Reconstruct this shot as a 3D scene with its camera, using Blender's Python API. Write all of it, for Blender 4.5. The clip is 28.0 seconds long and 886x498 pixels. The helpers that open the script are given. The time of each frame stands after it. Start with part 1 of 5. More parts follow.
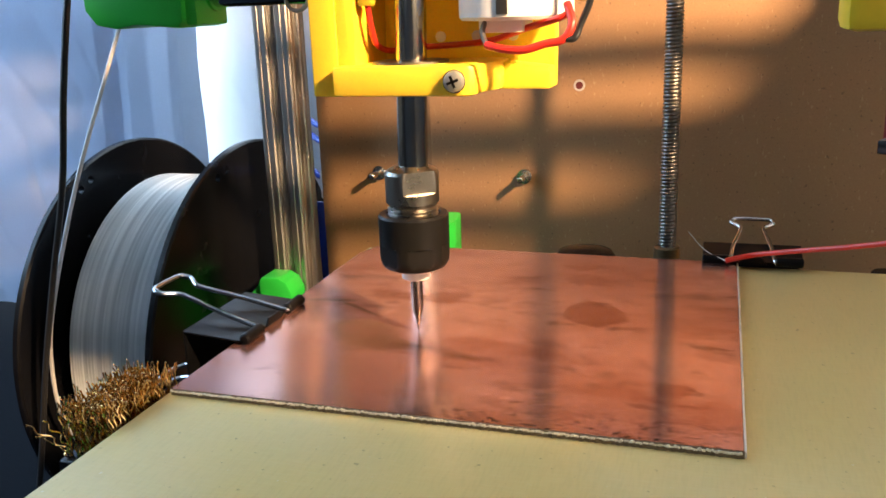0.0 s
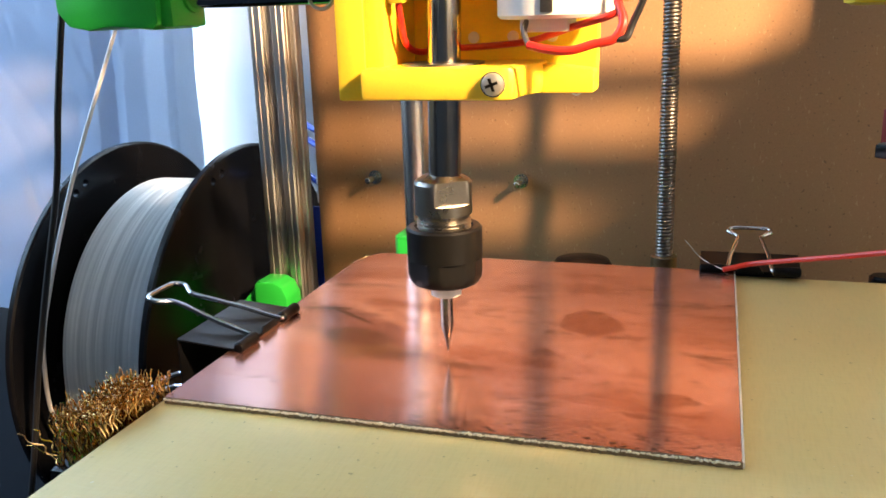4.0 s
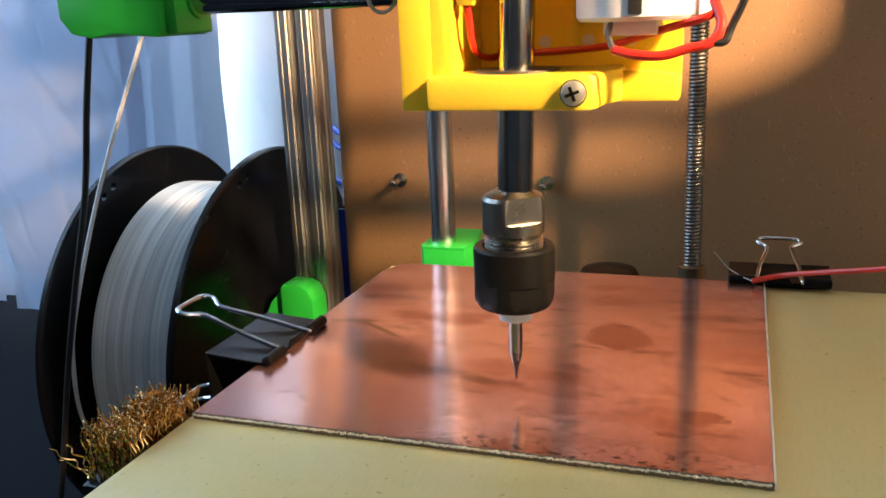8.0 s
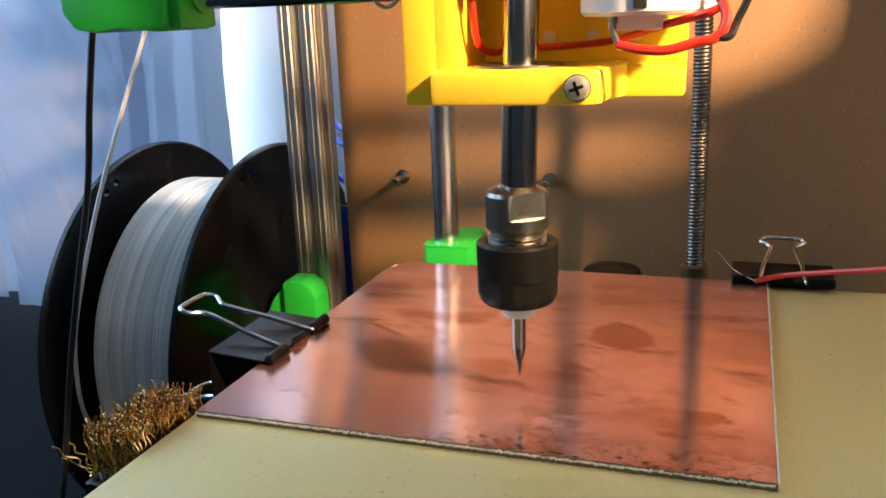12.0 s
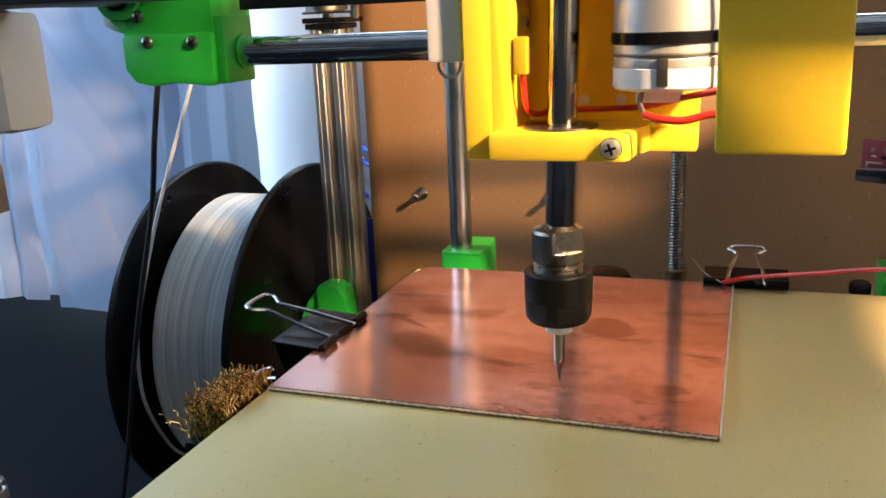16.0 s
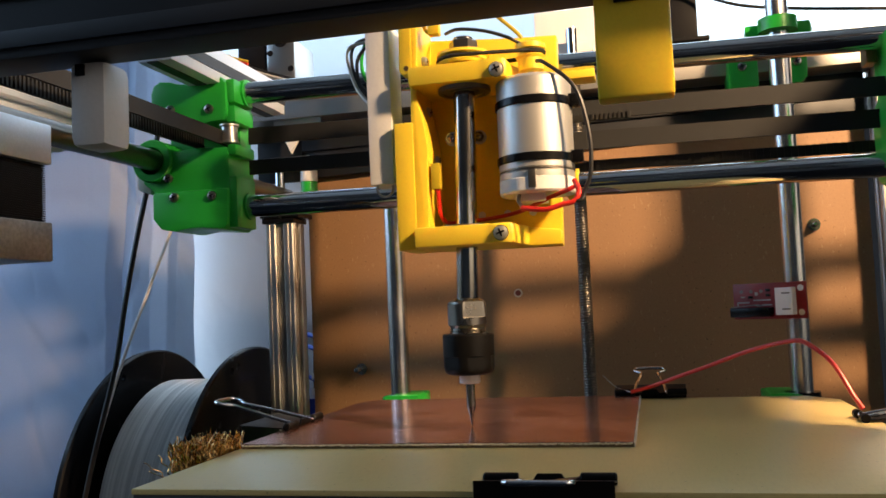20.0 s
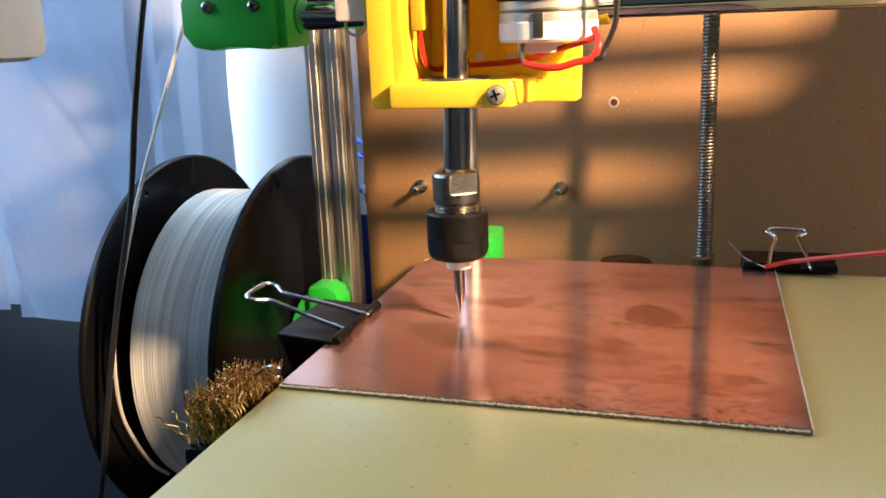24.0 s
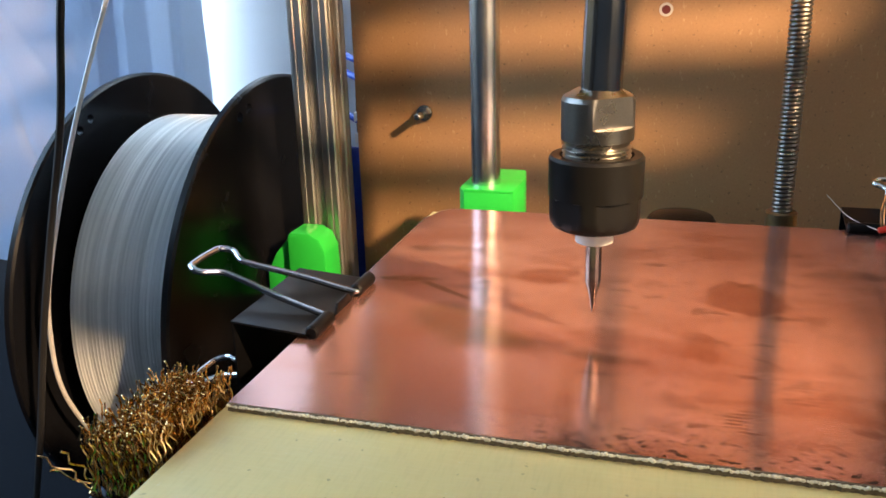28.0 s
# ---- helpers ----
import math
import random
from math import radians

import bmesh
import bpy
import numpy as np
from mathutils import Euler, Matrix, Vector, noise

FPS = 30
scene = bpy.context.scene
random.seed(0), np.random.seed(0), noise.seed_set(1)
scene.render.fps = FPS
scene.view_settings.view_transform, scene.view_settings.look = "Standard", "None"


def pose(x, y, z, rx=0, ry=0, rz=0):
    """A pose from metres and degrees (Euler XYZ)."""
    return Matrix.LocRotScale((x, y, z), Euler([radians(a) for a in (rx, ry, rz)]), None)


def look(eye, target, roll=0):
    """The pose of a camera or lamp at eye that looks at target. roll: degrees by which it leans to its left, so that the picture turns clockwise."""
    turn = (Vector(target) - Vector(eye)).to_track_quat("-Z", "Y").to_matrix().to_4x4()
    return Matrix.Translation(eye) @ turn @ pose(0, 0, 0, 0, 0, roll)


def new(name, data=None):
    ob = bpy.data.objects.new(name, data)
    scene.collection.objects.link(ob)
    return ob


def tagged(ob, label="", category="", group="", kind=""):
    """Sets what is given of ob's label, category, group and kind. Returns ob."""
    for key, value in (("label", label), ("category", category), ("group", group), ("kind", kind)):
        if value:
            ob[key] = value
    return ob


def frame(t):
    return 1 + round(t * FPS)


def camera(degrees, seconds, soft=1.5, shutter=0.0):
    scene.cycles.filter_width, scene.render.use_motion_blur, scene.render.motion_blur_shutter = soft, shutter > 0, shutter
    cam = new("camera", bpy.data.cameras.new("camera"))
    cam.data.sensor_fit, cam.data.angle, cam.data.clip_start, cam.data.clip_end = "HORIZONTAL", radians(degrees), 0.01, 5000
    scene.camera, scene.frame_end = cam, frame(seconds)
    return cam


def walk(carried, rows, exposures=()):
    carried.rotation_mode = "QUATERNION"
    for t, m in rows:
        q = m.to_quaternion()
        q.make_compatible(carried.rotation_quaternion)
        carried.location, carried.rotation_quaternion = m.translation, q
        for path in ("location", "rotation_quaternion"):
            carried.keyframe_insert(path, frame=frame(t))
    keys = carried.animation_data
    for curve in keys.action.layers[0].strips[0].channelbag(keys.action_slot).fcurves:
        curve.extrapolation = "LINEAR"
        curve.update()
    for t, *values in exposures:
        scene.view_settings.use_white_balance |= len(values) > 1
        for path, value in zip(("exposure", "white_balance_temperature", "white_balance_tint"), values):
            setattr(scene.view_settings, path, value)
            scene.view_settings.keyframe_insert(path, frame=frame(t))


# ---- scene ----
cam = camera(53.65, 28.0, soft=1.6)
PATH = [
    (0.0, pose(0.1286, -0.1721, 0.0956, 74.18, 2.02, 17.21)),
    (0.5, pose(0.1288, -0.1722, 0.0950, 74.38, 1.84, 17.11)),
    (1.0, pose(0.1291, -0.1719, 0.0945, 74.59, 1.73, 17.11)),
    (1.5, pose(0.1289, -0.1716, 0.0946, 74.58, 1.71, 17.06)),
    (2.0, pose(0.1288, -0.1717, 0.0940, 74.76, 1.77, 17.03)),
    (2.5, pose(0.1288, -0.1717, 0.0941, 74.88, 1.79, 17.00)),
    (4.5, pose(0.1283, -0.1704, 0.0924, 74.67, 1.83, 17.13)),
    (5.0, pose(0.1304, -0.1701, 0.0919, 74.67, 1.90, 18.13)),
    (5.5, pose(0.1295, -0.1721, 0.0940, 74.90, 1.85, 19.17)),
    (6.0, pose(0.1286, -0.1734, 0.0939, 75.12, 1.77, 19.15)),
    (6.5, pose(0.1269, -0.1703, 0.0933, 75.01, 1.84, 18.69)),
    (7.0, pose(0.1273, -0.1700, 0.0933, 74.88, 2.12, 18.57)),
    (7.5, pose(0.1271, -0.1699, 0.0934, 74.84, 2.19, 18.53)),
    (8.0, pose(0.1273, -0.1699, 0.0940, 74.83, 2.31, 18.52)),
    (8.5, pose(0.1272, -0.1699, 0.0940, 74.89, 2.36, 18.58)),
    (9.0, pose(0.1269, -0.1692, 0.0942, 74.97, 2.42, 18.55)),
    (9.5, pose(0.1267, -0.1693, 0.0936, 74.97, 2.26, 18.51)),
    (10.0, pose(0.1267, -0.1689, 0.0928, 74.87, 2.14, 18.48)),
    (10.5, pose(0.1269, -0.1698, 0.0928, 74.78, 2.14, 18.53)),
    (11.0, pose(0.1271, -0.1697, 0.0931, 74.70, 2.17, 18.63)),
    (11.5, pose(0.1270, -0.1697, 0.0933, 74.67, 2.18, 18.68)),
    (13.5, pose(0.1268, -0.1702, 0.0927, 74.98, 2.15, 18.71)),
    (14.0, pose(0.1287, -0.1797, 0.0949, 74.60, 2.53, 19.18)),
    (14.5, pose(0.1355, -0.1996, 0.1106, 74.63, 2.44, 19.25)),
    (15.0, pose(0.1409, -0.2106, 0.1095, 74.52, 2.53, 19.18)),
    (15.5, pose(0.1449, -0.2153, 0.1118, 74.44, 2.53, 19.24)),
    (16.0, pose(0.1412, -0.2233, 0.1122, 74.86, 2.45, 19.08)),
    (16.5, pose(0.1414, -0.2390, 0.1181, 75.38, 2.46, 18.61)),
    (17.0, pose(0.1440, -0.2513, 0.1129, 76.49, 2.64, 18.06)),
    (17.5, pose(0.1408, -0.2615, 0.0877, 79.73, 2.64, 16.85)),
    (18.0, pose(0.1389, -0.2792, 0.0787, 83.08, 2.65, 15.80)),
    (18.5, pose(0.1473, -0.2869, 0.0598, 86.02, 3.15, 15.11)),
    (19.0, pose(0.1469, -0.2906, 0.0491, 90.29, 2.62, 14.60)),
    (19.5, pose(0.1451, -0.2907, 0.0484, 93.36, 2.36, 13.92)),
    (20.0, pose(0.1456, -0.2904, 0.0505, 93.69, 2.51, 13.48)),
    (20.5, pose(0.1449, -0.2901, 0.0492, 93.43, 2.43, 13.37)),
    (22.5, pose(0.1445, -0.2911, 0.0509, 92.10, 2.06, 13.83)),
    (23.0, pose(0.1403, -0.2875, 0.0595, 89.24, 0.97, 14.21)),
    (23.5, pose(0.1304, -0.2624, 0.0876, 82.14, 0.94, 15.53)),
    (24.0, pose(0.1114, -0.2020, 0.0972, 75.48, 2.27, 16.59)),
    (24.5, pose(0.0900, -0.1592, 0.0890, 72.96, 2.51, 16.17)),
    (25.0, pose(0.0815, -0.1365, 0.0825, 72.49, 1.51, 15.92)),
    (25.5, pose(0.0825, -0.1321, 0.0805, 71.97, 1.30, 16.10)),
    (26.0, pose(0.0838, -0.1309, 0.0796, 71.56, 1.84, 16.62)),
    (26.5, pose(0.0838, -0.1304, 0.0801, 71.40, 1.84, 16.83)),
    (27.0, pose(0.0837, -0.1310, 0.0801, 71.28, 1.74, 16.88)),
    (27.5, pose(0.0833, -0.1309, 0.0794, 71.27, 1.48, 16.78)),
    (28.0, pose(0.0838, -0.1303, 0.0794, 71.33, 1.56, 16.45)),
]
EXPOSURES = [(0.0, 0.28), (2.5, 0.36), (4.9, 0.6), (5.3, 0.45), (6.0, 0.0), (7.0, 0.13), (13.5, 0.16), (15.5, 0.04), (17.0, 0.14), (18.6, 0.0), (19.0, -0.3), (19.6, -0.92), (23.1, -0.88), (23.8, 0.12), (24.4, 0.52), (25.4, 0.52), (26.2, 0.47), (28.0, 0.43)]
walk(cam, PATH, EXPOSURES)

# ---- light ----
world = bpy.data.worlds.new("world")
scene.world = world
world.use_nodes = True
wn = world.node_tree
sky = wn.nodes.new("ShaderNodeTexSky")
sky.sky_type = "NISHITA"
sky.sun_disc = False
sky.sun_elevation, sky.sun_rotation = radians(30), radians(120)
wn.links.new(sky.outputs[0], wn.nodes["Background"].inputs[0])
wn.nodes["Background"].inputs[1].default_value = 0.06


def lamp(name, kind, place, target, power, colour, size):
    data = bpy.data.lights.new(name, kind)
    data.energy, data.color = power, colour
    if kind == "AREA":
        data.shape, data.size, data.size_y = "RECTANGLE", size[0], size[1]
    else:
        data.shadow_soft_size = size
    ob = new(name, data)
    ob.matrix_basis = look(place, target)
    return ob


# warm low light from the side, and the daylight of the windows on both sides
work = lamp("work_lamp", "SPOT", (0.484, -0.171, 0.365), (0.103, 0.151, 0.028), 56.0, (1.0, 0.66, 0.37), 0.021)
work.data.spot_size, work.data.spot_blend = radians(55), 0.12
lamp("window_light", "AREA", (-1.235, 0.0, 0.66), (0.0, 0.05, 0.0), 24.0, (0.46, 0.69, 1.0), (1.3, 0.88))
lamp("side_window_light", "AREA", (1.235, -0.70, 0.55), (0.0, 0.0, 0.05), 5.0, (1.0, 0.83, 0.68), (1.3, 1.0))


# ---- materials ----
def material(name, colour, rough=0.5, metal=0.0, vary=0.15, scale=(40.0, 900.0), bump=0.0, dark=None, rough_vary=0.1, spec=0.5):
    """A surface with a colour, mottled at two scales, and a fine relief."""
    m = bpy.data.materials.new(name)
    m.use_nodes = True
    t = m.node_tree
    b = t.nodes["Principled BSDF"]
    b.inputs["Metallic"].default_value = metal
    b.inputs["Specular IOR Level"].default_value = spec
    co = t.nodes.new("ShaderNodeTexCoord")
    n1, n2 = t.nodes.new("ShaderNodeTexNoise"), t.nodes.new("ShaderNodeTexNoise")
    for n, s, d in ((n1, scale[0], 4), (n2, scale[1], 3)):
        n.inputs["Scale"].default_value, n.inputs["Detail"].default_value = s, d
        t.links.new(co.outputs["Object"], n.inputs["Vector"])
    add = t.nodes.new("ShaderNodeMath")
    add.operation = "ADD"
    t.links.new(n1.outputs[0], add.inputs[0])
    t.links.new(n2.outputs[0], add.inputs[1])
    ramp = t.nodes.new("ShaderNodeMapRange")
    ramp.inputs["From Min"].default_value, ramp.inputs["From Max"].default_value = 0.5, 1.5
    t.links.new(add.outputs[0], ramp.inputs["Value"])
    mix = t.nodes.new("ShaderNodeMix")
    mix.data_type = "RGBA"
    low = dark or tuple(c * (1 - vary) for c in colour)
    mix.inputs["A"].default_value, mix.inputs["B"].default_value = (*low, 1), (*[min(1, c * (1 + vary * 0.6)) for c in colour], 1)
    t.links.new(ramp.outputs[0], mix.inputs["Factor"])
    t.links.new(mix.outputs["Result"], b.inputs["Base Color"])
    rr = t.nodes.new("ShaderNodeMapRange")
    rr.inputs["To Min"].default_value, rr.inputs["To Max"].default_value = max(0.03, rough - rough_vary), min(1, rough + rough_vary)
    t.links.new(n1.outputs[0], rr.inputs["Value"])
    t.links.new(rr.outputs[0], b.inputs["Roughness"])
    if bump:
        bp = t.nodes.new("ShaderNodeBump")
        bp.inputs["Strength"].default_value, bp.inputs["Distance"].default_value = 0.6, bump
        t.links.new(n2.outputs[0], bp.inputs["Height"])
        t.links.new(bp.outputs[0], b.inputs["Normal"])
    return m


def glow(name, colour, strength):
    m = bpy.data.materials.new(name)
    m.use_nodes = True
    b = m.node_tree.nodes["Principled BSDF"]
    b.inputs["Base Color"].default_value = (*colour, 1)
    b.inputs["Emission Color"].default_value = (*colour, 1)
    b.inputs["Emission Strength"].default_value = strength
    return m


YELLOW = material("yellow_print", (0.88, 0.625, 0.04), 0.42, vary=0.08, scale=(60, 1500), bump=0.000015)
# printed plastic lets a little light through
gloss = YELLOW.node_tree.nodes["Principled BSDF"]
gloss.inputs["Subsurface Weight"].default_value, gloss.inputs["Subsurface Scale"].default_value = 0.3, 0.004
gloss.inputs["Subsurface Radius"].default_value = (1.0, 0.7, 0.15)
GREEN = material("green_print", (0.022, 0.46, 0.05), 0.38, vary=0.12, scale=(80, 1500), bump=0.000015)
WHITE_PLASTIC = material("white_print", (0.84, 0.825, 0.81), 0.45, vary=0.06, bump=0.00006)
ROD_STEEL = material("guide_rod_steel", (0.69, 0.69, 0.685), 0.26, 1.0, vary=0.08, scale=(90, 2500), rough_vary=0.03)
STEEL = material("polished_steel", (0.62, 0.62, 0.62), 0.14, 1.0, vary=0.08, scale=(90, 2500), rough_vary=0.05)
STEEL_DULL = material("ground_steel", (0.34, 0.315, 0.28), 0.28, 1.0, vary=0.16, scale=(120, 2500), rough_vary=0.03)
SHAFT = material("turned_steel", (0.43, 0.41, 0.385), 0.17, 1.0, vary=0.10, scale=(70, 2500), rough_vary=0.04)
CHROME = material("chrome", (0.66, 0.67, 0.68), 0.08, 1.0, vary=0.05, rough_vary=0.04)
SCREW_STEEL = material("screw_steel", (0.25, 0.23, 0.205), 0.38, 1.0, vary=0.25, scale=(120, 1800))
OILED_STEEL = material("oiled_thread_steel", (0.20, 0.185, 0.165), 0.4, 1.0, vary=0.3, scale=(120, 1800))
BLACK_OXIDE = material("black_oxide", (0.007, 0.0065, 0.006), 0.36, 0.0, vary=0.3, scale=(200, 2600), bump=0.00002, spec=0.24)
CARBIDE = material("carbide", (0.30, 0.27, 0.24), 0.2, 1.0, vary=0.15, scale=(300, 3000))
ALU = material("anodised_aluminium", (0.47, 0.455, 0.43), 0.43, 1.0, vary=0.08, scale=(30, 1500), rough_vary=0.06)
ALU_PLATE = material("cast_aluminium", (0.10, 0.10, 0.11), 0.45, 0.5, vary=0.12, scale=(60, 1500))
FRAME_DARK = material("dark_frame", (0.013, 0.014, 0.018), 0.5, vary=0.2)
BLACK_PLASTIC = material("black_plastic", (0.005, 0.005, 0.006), 0.25, vary=0.25, scale=(50, 900), spec=0.22, rough_vary=0.08)
RUBBER = material("belt_rubber", (0.008, 0.0078, 0.008), 0.7, vary=0.2)
BLACK_LACQUER = material("black_lacquer", (0.005, 0.005, 0.0055), 0.34, vary=0.2, scale=(90, 1500), spec=0.11)
RED_WIRE = material("red_wire", (0.62, 0.025, 0.015), 0.35, vary=0.1)
BLACK_WIRE = material("black_wire", (0.015, 0.015, 0.016), 0.4)
WHITE_TUBE = material("white_tube", (0.50, 0.48, 0.45), 0.35)
BRASS = material("brass_wire", (0.82, 0.53, 0.215), 0.2, 1.0, vary=0.12, scale=(150, 1200), rough_vary=0.03)
BRASS_OLD = material("old_brass", (0.30, 0.20, 0.10), 0.4, 0.9, vary=0.25)
RED_BOARD = material("red_circuit_board", (0.25, 0.010, 0.014), 0.35, vary=0.12)
DARK_RED = material("dark_red", (0.10, 0.008, 0.008), 0.6)
MOTOR_CAN = material("matt_motor_can", (0.66, 0.65, 0.62), 0.44, 0.75, vary=0.05, scale=(40, 2000), rough_vary=0.05)
RED_HEATER = material("red_heater", (0.42, 0.07, 0.04), 0.5, vary=0.2)
TIN = material("tin", (0.68, 0.66, 0.62), 0.33, 1.0, vary=0.06)
SCUFFED = material("scuffed_aluminium", (0.36, 0.35, 0.335), 0.42, 0.8, vary=0.45, scale=(90, 700))
MOTOR_PLATE = material("brushed_end_plate", (0.60, 0.66, 0.74), 0.40, 0.7, vary=0.14, scale=(60, 1300))
PALE_METAL = material("pale_machined_metal", (0.70, 0.75, 0.82), 0.42, 0.35, vary=0.06, scale=(60, 1800))
ZINC = material("zinc", (0.58, 0.57, 0.53), 0.24, 1.0, vary=0.15, scale=(200, 2000))
BLUE = material("blue_plastic", (0.01, 0.06, 0.45), 0.4)
TAPE = material("yellow_tape", (0.55, 0.40, 0.02), 0.4, vary=0.15)
CERAMIC = material("white_spacer", (0.80, 0.74, 0.68), 0.5, vary=0.05)
DESK = material("desk_laminate", (0.009, 0.0105, 0.0135), 0.75, vary=0.2, scale=(8, 600), bump=0.00004, spec=0.03)
WALL = material("painted_wall", (0.085, 0.088, 0.095), 0.8, vary=0.06, scale=(3, 120), bump=0.0002)
MOTOR_BLACK = material("motor_laminations", (0.008, 0.008, 0.010), 0.5, 0.0, vary=0.2, spec=0.12)
SCREW_BRIGHT = material("bright_zinc", (0.55, 0.54, 0.50), 0.33, 0.75, vary=0.2, scale=(260, 2200))
SKY_GLOW = glow("window_sky", (0.72, 0.87, 1.0), 4.6)
CEILING_WHITE = material("ceiling_paint", (0.78, 0.78, 0.77), 0.85, vary=0.03, scale=(2, 90))


def board_top():
    """Fibreglass sheet: yellow-green, glossy, even, with fine glass weave and a few specks of swarf dust."""
    m = bpy.data.materials.new("fibreglass")
    m.use_nodes = True
    t = m.node_tree
    b = t.nodes["Principled BSDF"]
    b.inputs["Roughness"].default_value, b.inputs["Specular IOR Level"].default_value = 0.29, 0.42
    co = t.nodes.new("ShaderNodeTexCoord")
    col = (0.80, 0.615, 0.25)
    for stretch, size, low, high, share, tint in (((1, 0.12, 1), 1500, 0.45, 0.75, 0.22, (0.62, 0.47, 0.18)), ((0.12, 1, 1), 1500, 0.45, 0.75, 0.22, (0.86, 0.70, 0.33)),
                                                  ((1, 1, 1), 480, 0.70, 0.76, 0.7, (0.42, 0.30, 0.12)), ((1, 1, 1), 650, 0.74, 0.79, 0.5, (0.88, 0.80, 0.58))):
        mp, n, r, x = t.nodes.new("ShaderNodeMapping"), t.nodes.new("ShaderNodeTexNoise"), t.nodes.new("ShaderNodeMapRange"), t.nodes.new("ShaderNodeMix")
        mp.inputs["Scale"].default_value = stretch
        t.links.new(co.outputs["Object"], mp.inputs["Vector"])
        t.links.new(mp.outputs[0], n.inputs["Vector"])
        n.inputs["Scale"].default_value, n.inputs["Detail"].default_value = size, 2
        r.inputs["From Min"].default_value, r.inputs["From Max"].default_value, r.inputs["To Max"].default_value = low, high, share
        t.links.new(n.outputs[0], r.inputs["Value"])
        x.data_type = "RGBA"
        x.inputs["B"].default_value = (*tint, 1)
        t.links.new(r.outputs[0], x.inputs["Factor"])
        if isinstance(col, tuple):
            x.inputs["A"].default_value = (*col, 1)
        else:
            t.links.new(col, x.inputs["A"])
        col = x.outputs["Result"]
    t.links.new(col, b.inputs["Base Color"])
    return m


def copper():
    """Bare copper foil: brownish bloom, finger marks, dark pits along one edge, brushed gloss."""
    m = bpy.data.materials.new("copper_foil")
    m.use_nodes = True
    t = m.node_tree
    b = t.nodes["Principled BSDF"]
    b.inputs["Metallic"].default_value = 0.84
    co = t.nodes.new("ShaderNodeTexCoord")

    def noise_at(scale, detail, dist=0.0, stretch=(1, 1, 1)):
        mp, n = t.nodes.new("ShaderNodeMapping"), t.nodes.new("ShaderNodeTexNoise")
        mp.inputs["Scale"].default_value = stretch
        t.links.new(co.outputs["Object"], mp.inputs["Vector"])
        t.links.new(mp.outputs[0], n.inputs["Vector"])
        n.inputs["Scale"].default_value, n.inputs["Detail"].default_value, n.inputs["Distortion"].default_value = scale, detail, dist
        return n.outputs[0]

    def band(value, low, high):
        r = t.nodes.new("ShaderNodeMapRange")
        r.interpolation_type = "SMOOTHSTEP"
        r.inputs["From Min"].default_value, r.inputs["From Max"].default_value = min(low, high), max(low, high)
        if low > high:
            r.inputs["To Min"].default_value, r.inputs["To Max"].default_value = 1.0, 0.0
        t.links.new(value, r.inputs["Value"])
        return r.outputs[0]

    def times(a, k):
        q = t.nodes.new("ShaderNodeMath")
        q.operation = "MULTIPLY"
        t.links.new(a, q.inputs[0])
        if isinstance(k, float):
            q.inputs[1].default_value = k
        else:
            t.links.new(k, q.inputs[1])
        return q.outputs[0]

    def mixed(f, a, c):
        x = t.nodes.new("ShaderNodeMix")
        x.data_type = "RGBA"
        t.links.new(f, x.inputs["Factor"])
        if isinstance(a, tuple):
            x.inputs["A"].default_value = (*a, 1)
        else:
            t.links.new(a, x.inputs["A"])
        x.inputs["B"].default_value = (*c, 1)
        return x.outputs["Result"]

    bloom = noise_at(14, 5, 0.3, (1, 1.5, 1))
    col = mixed(band(bloom, 0.35, 0.68), (0.86, 0.505, 0.42), (0.59, 0.295, 0.24))
    # brown shade painted over the near left corner, with a ragged border
    away = t.nodes.new("ShaderNodeVectorMath")
    away.operation = "LENGTH"
    t.links.new(co.outputs["Object"], away.inputs[0])
    rag = t.nodes.new("ShaderNodeMath")
    rag.operation = "MULTIPLY_ADD"
    rag.inputs[1].default_value = 0.09
    t.links.new(noise_at(16, 5, 0.4), rag.inputs[0])
    t.links.new(away.outputs["Value"], rag.inputs[2])
    col = mixed(times(band(rag.outputs[0], 0.125, 0.075), 0.62), col, (0.40, 0.15, 0.105))
    # finger marks and stains: middle, half width and half length in millimetres, strength
    wobble = noise_at(70, 3, 0.2)
    for cx, cy, rx, ry, k in ((121, 25.6, 4.8, 5.4, 0.8), (87, 43, 4.4, 8, 0.6), (132, 17, 6.5, 9, 0.55), (95.5, 73.5, 7, 9.2, 0.85), (48, 82, 7, 6, 0.65), (13, 71, 6, 4, 0.6), (91, 108, 8, 5, 0.6), (124, 118, 9, 5, 0.45), (47, 40, 9, 7, 0.4),
                              (86, 121, 5.5, 4.4, 0.55), (28, 80, 5, 7, 0.35), (131, 52, 7, 6, 0.35), (6, 102, 5.5, 7, 0.4), (70, 104, 7, 5, 0.3), (118, 96, 8, 4, 0.3)):
        mp, ln, sh = t.nodes.new("ShaderNodeMapping"), t.nodes.new("ShaderNodeVectorMath"), t.nodes.new("ShaderNodeMath")
        mp.vector_type = "TEXTURE"
        mp.inputs["Location"].default_value = (cx * 0.001, cy * 0.001, 0)
        mp.inputs["Rotation"].default_value = (0, 0, radians(13))
        mp.inputs["Scale"].default_value = (rx * 0.001, ry * 0.001, 1)
        t.links.new(co.outputs["Object"], mp.inputs["Vector"])
        ln.operation = "LENGTH"
        t.links.new(mp.outputs[0], ln.inputs[0])
        sh.operation = "MULTIPLY_ADD"
        sh.inputs[1].default_value = 2.4
        t.links.new(wobble, sh.inputs[0])
        t.links.new(ln.outputs["Value"], sh.inputs[2])
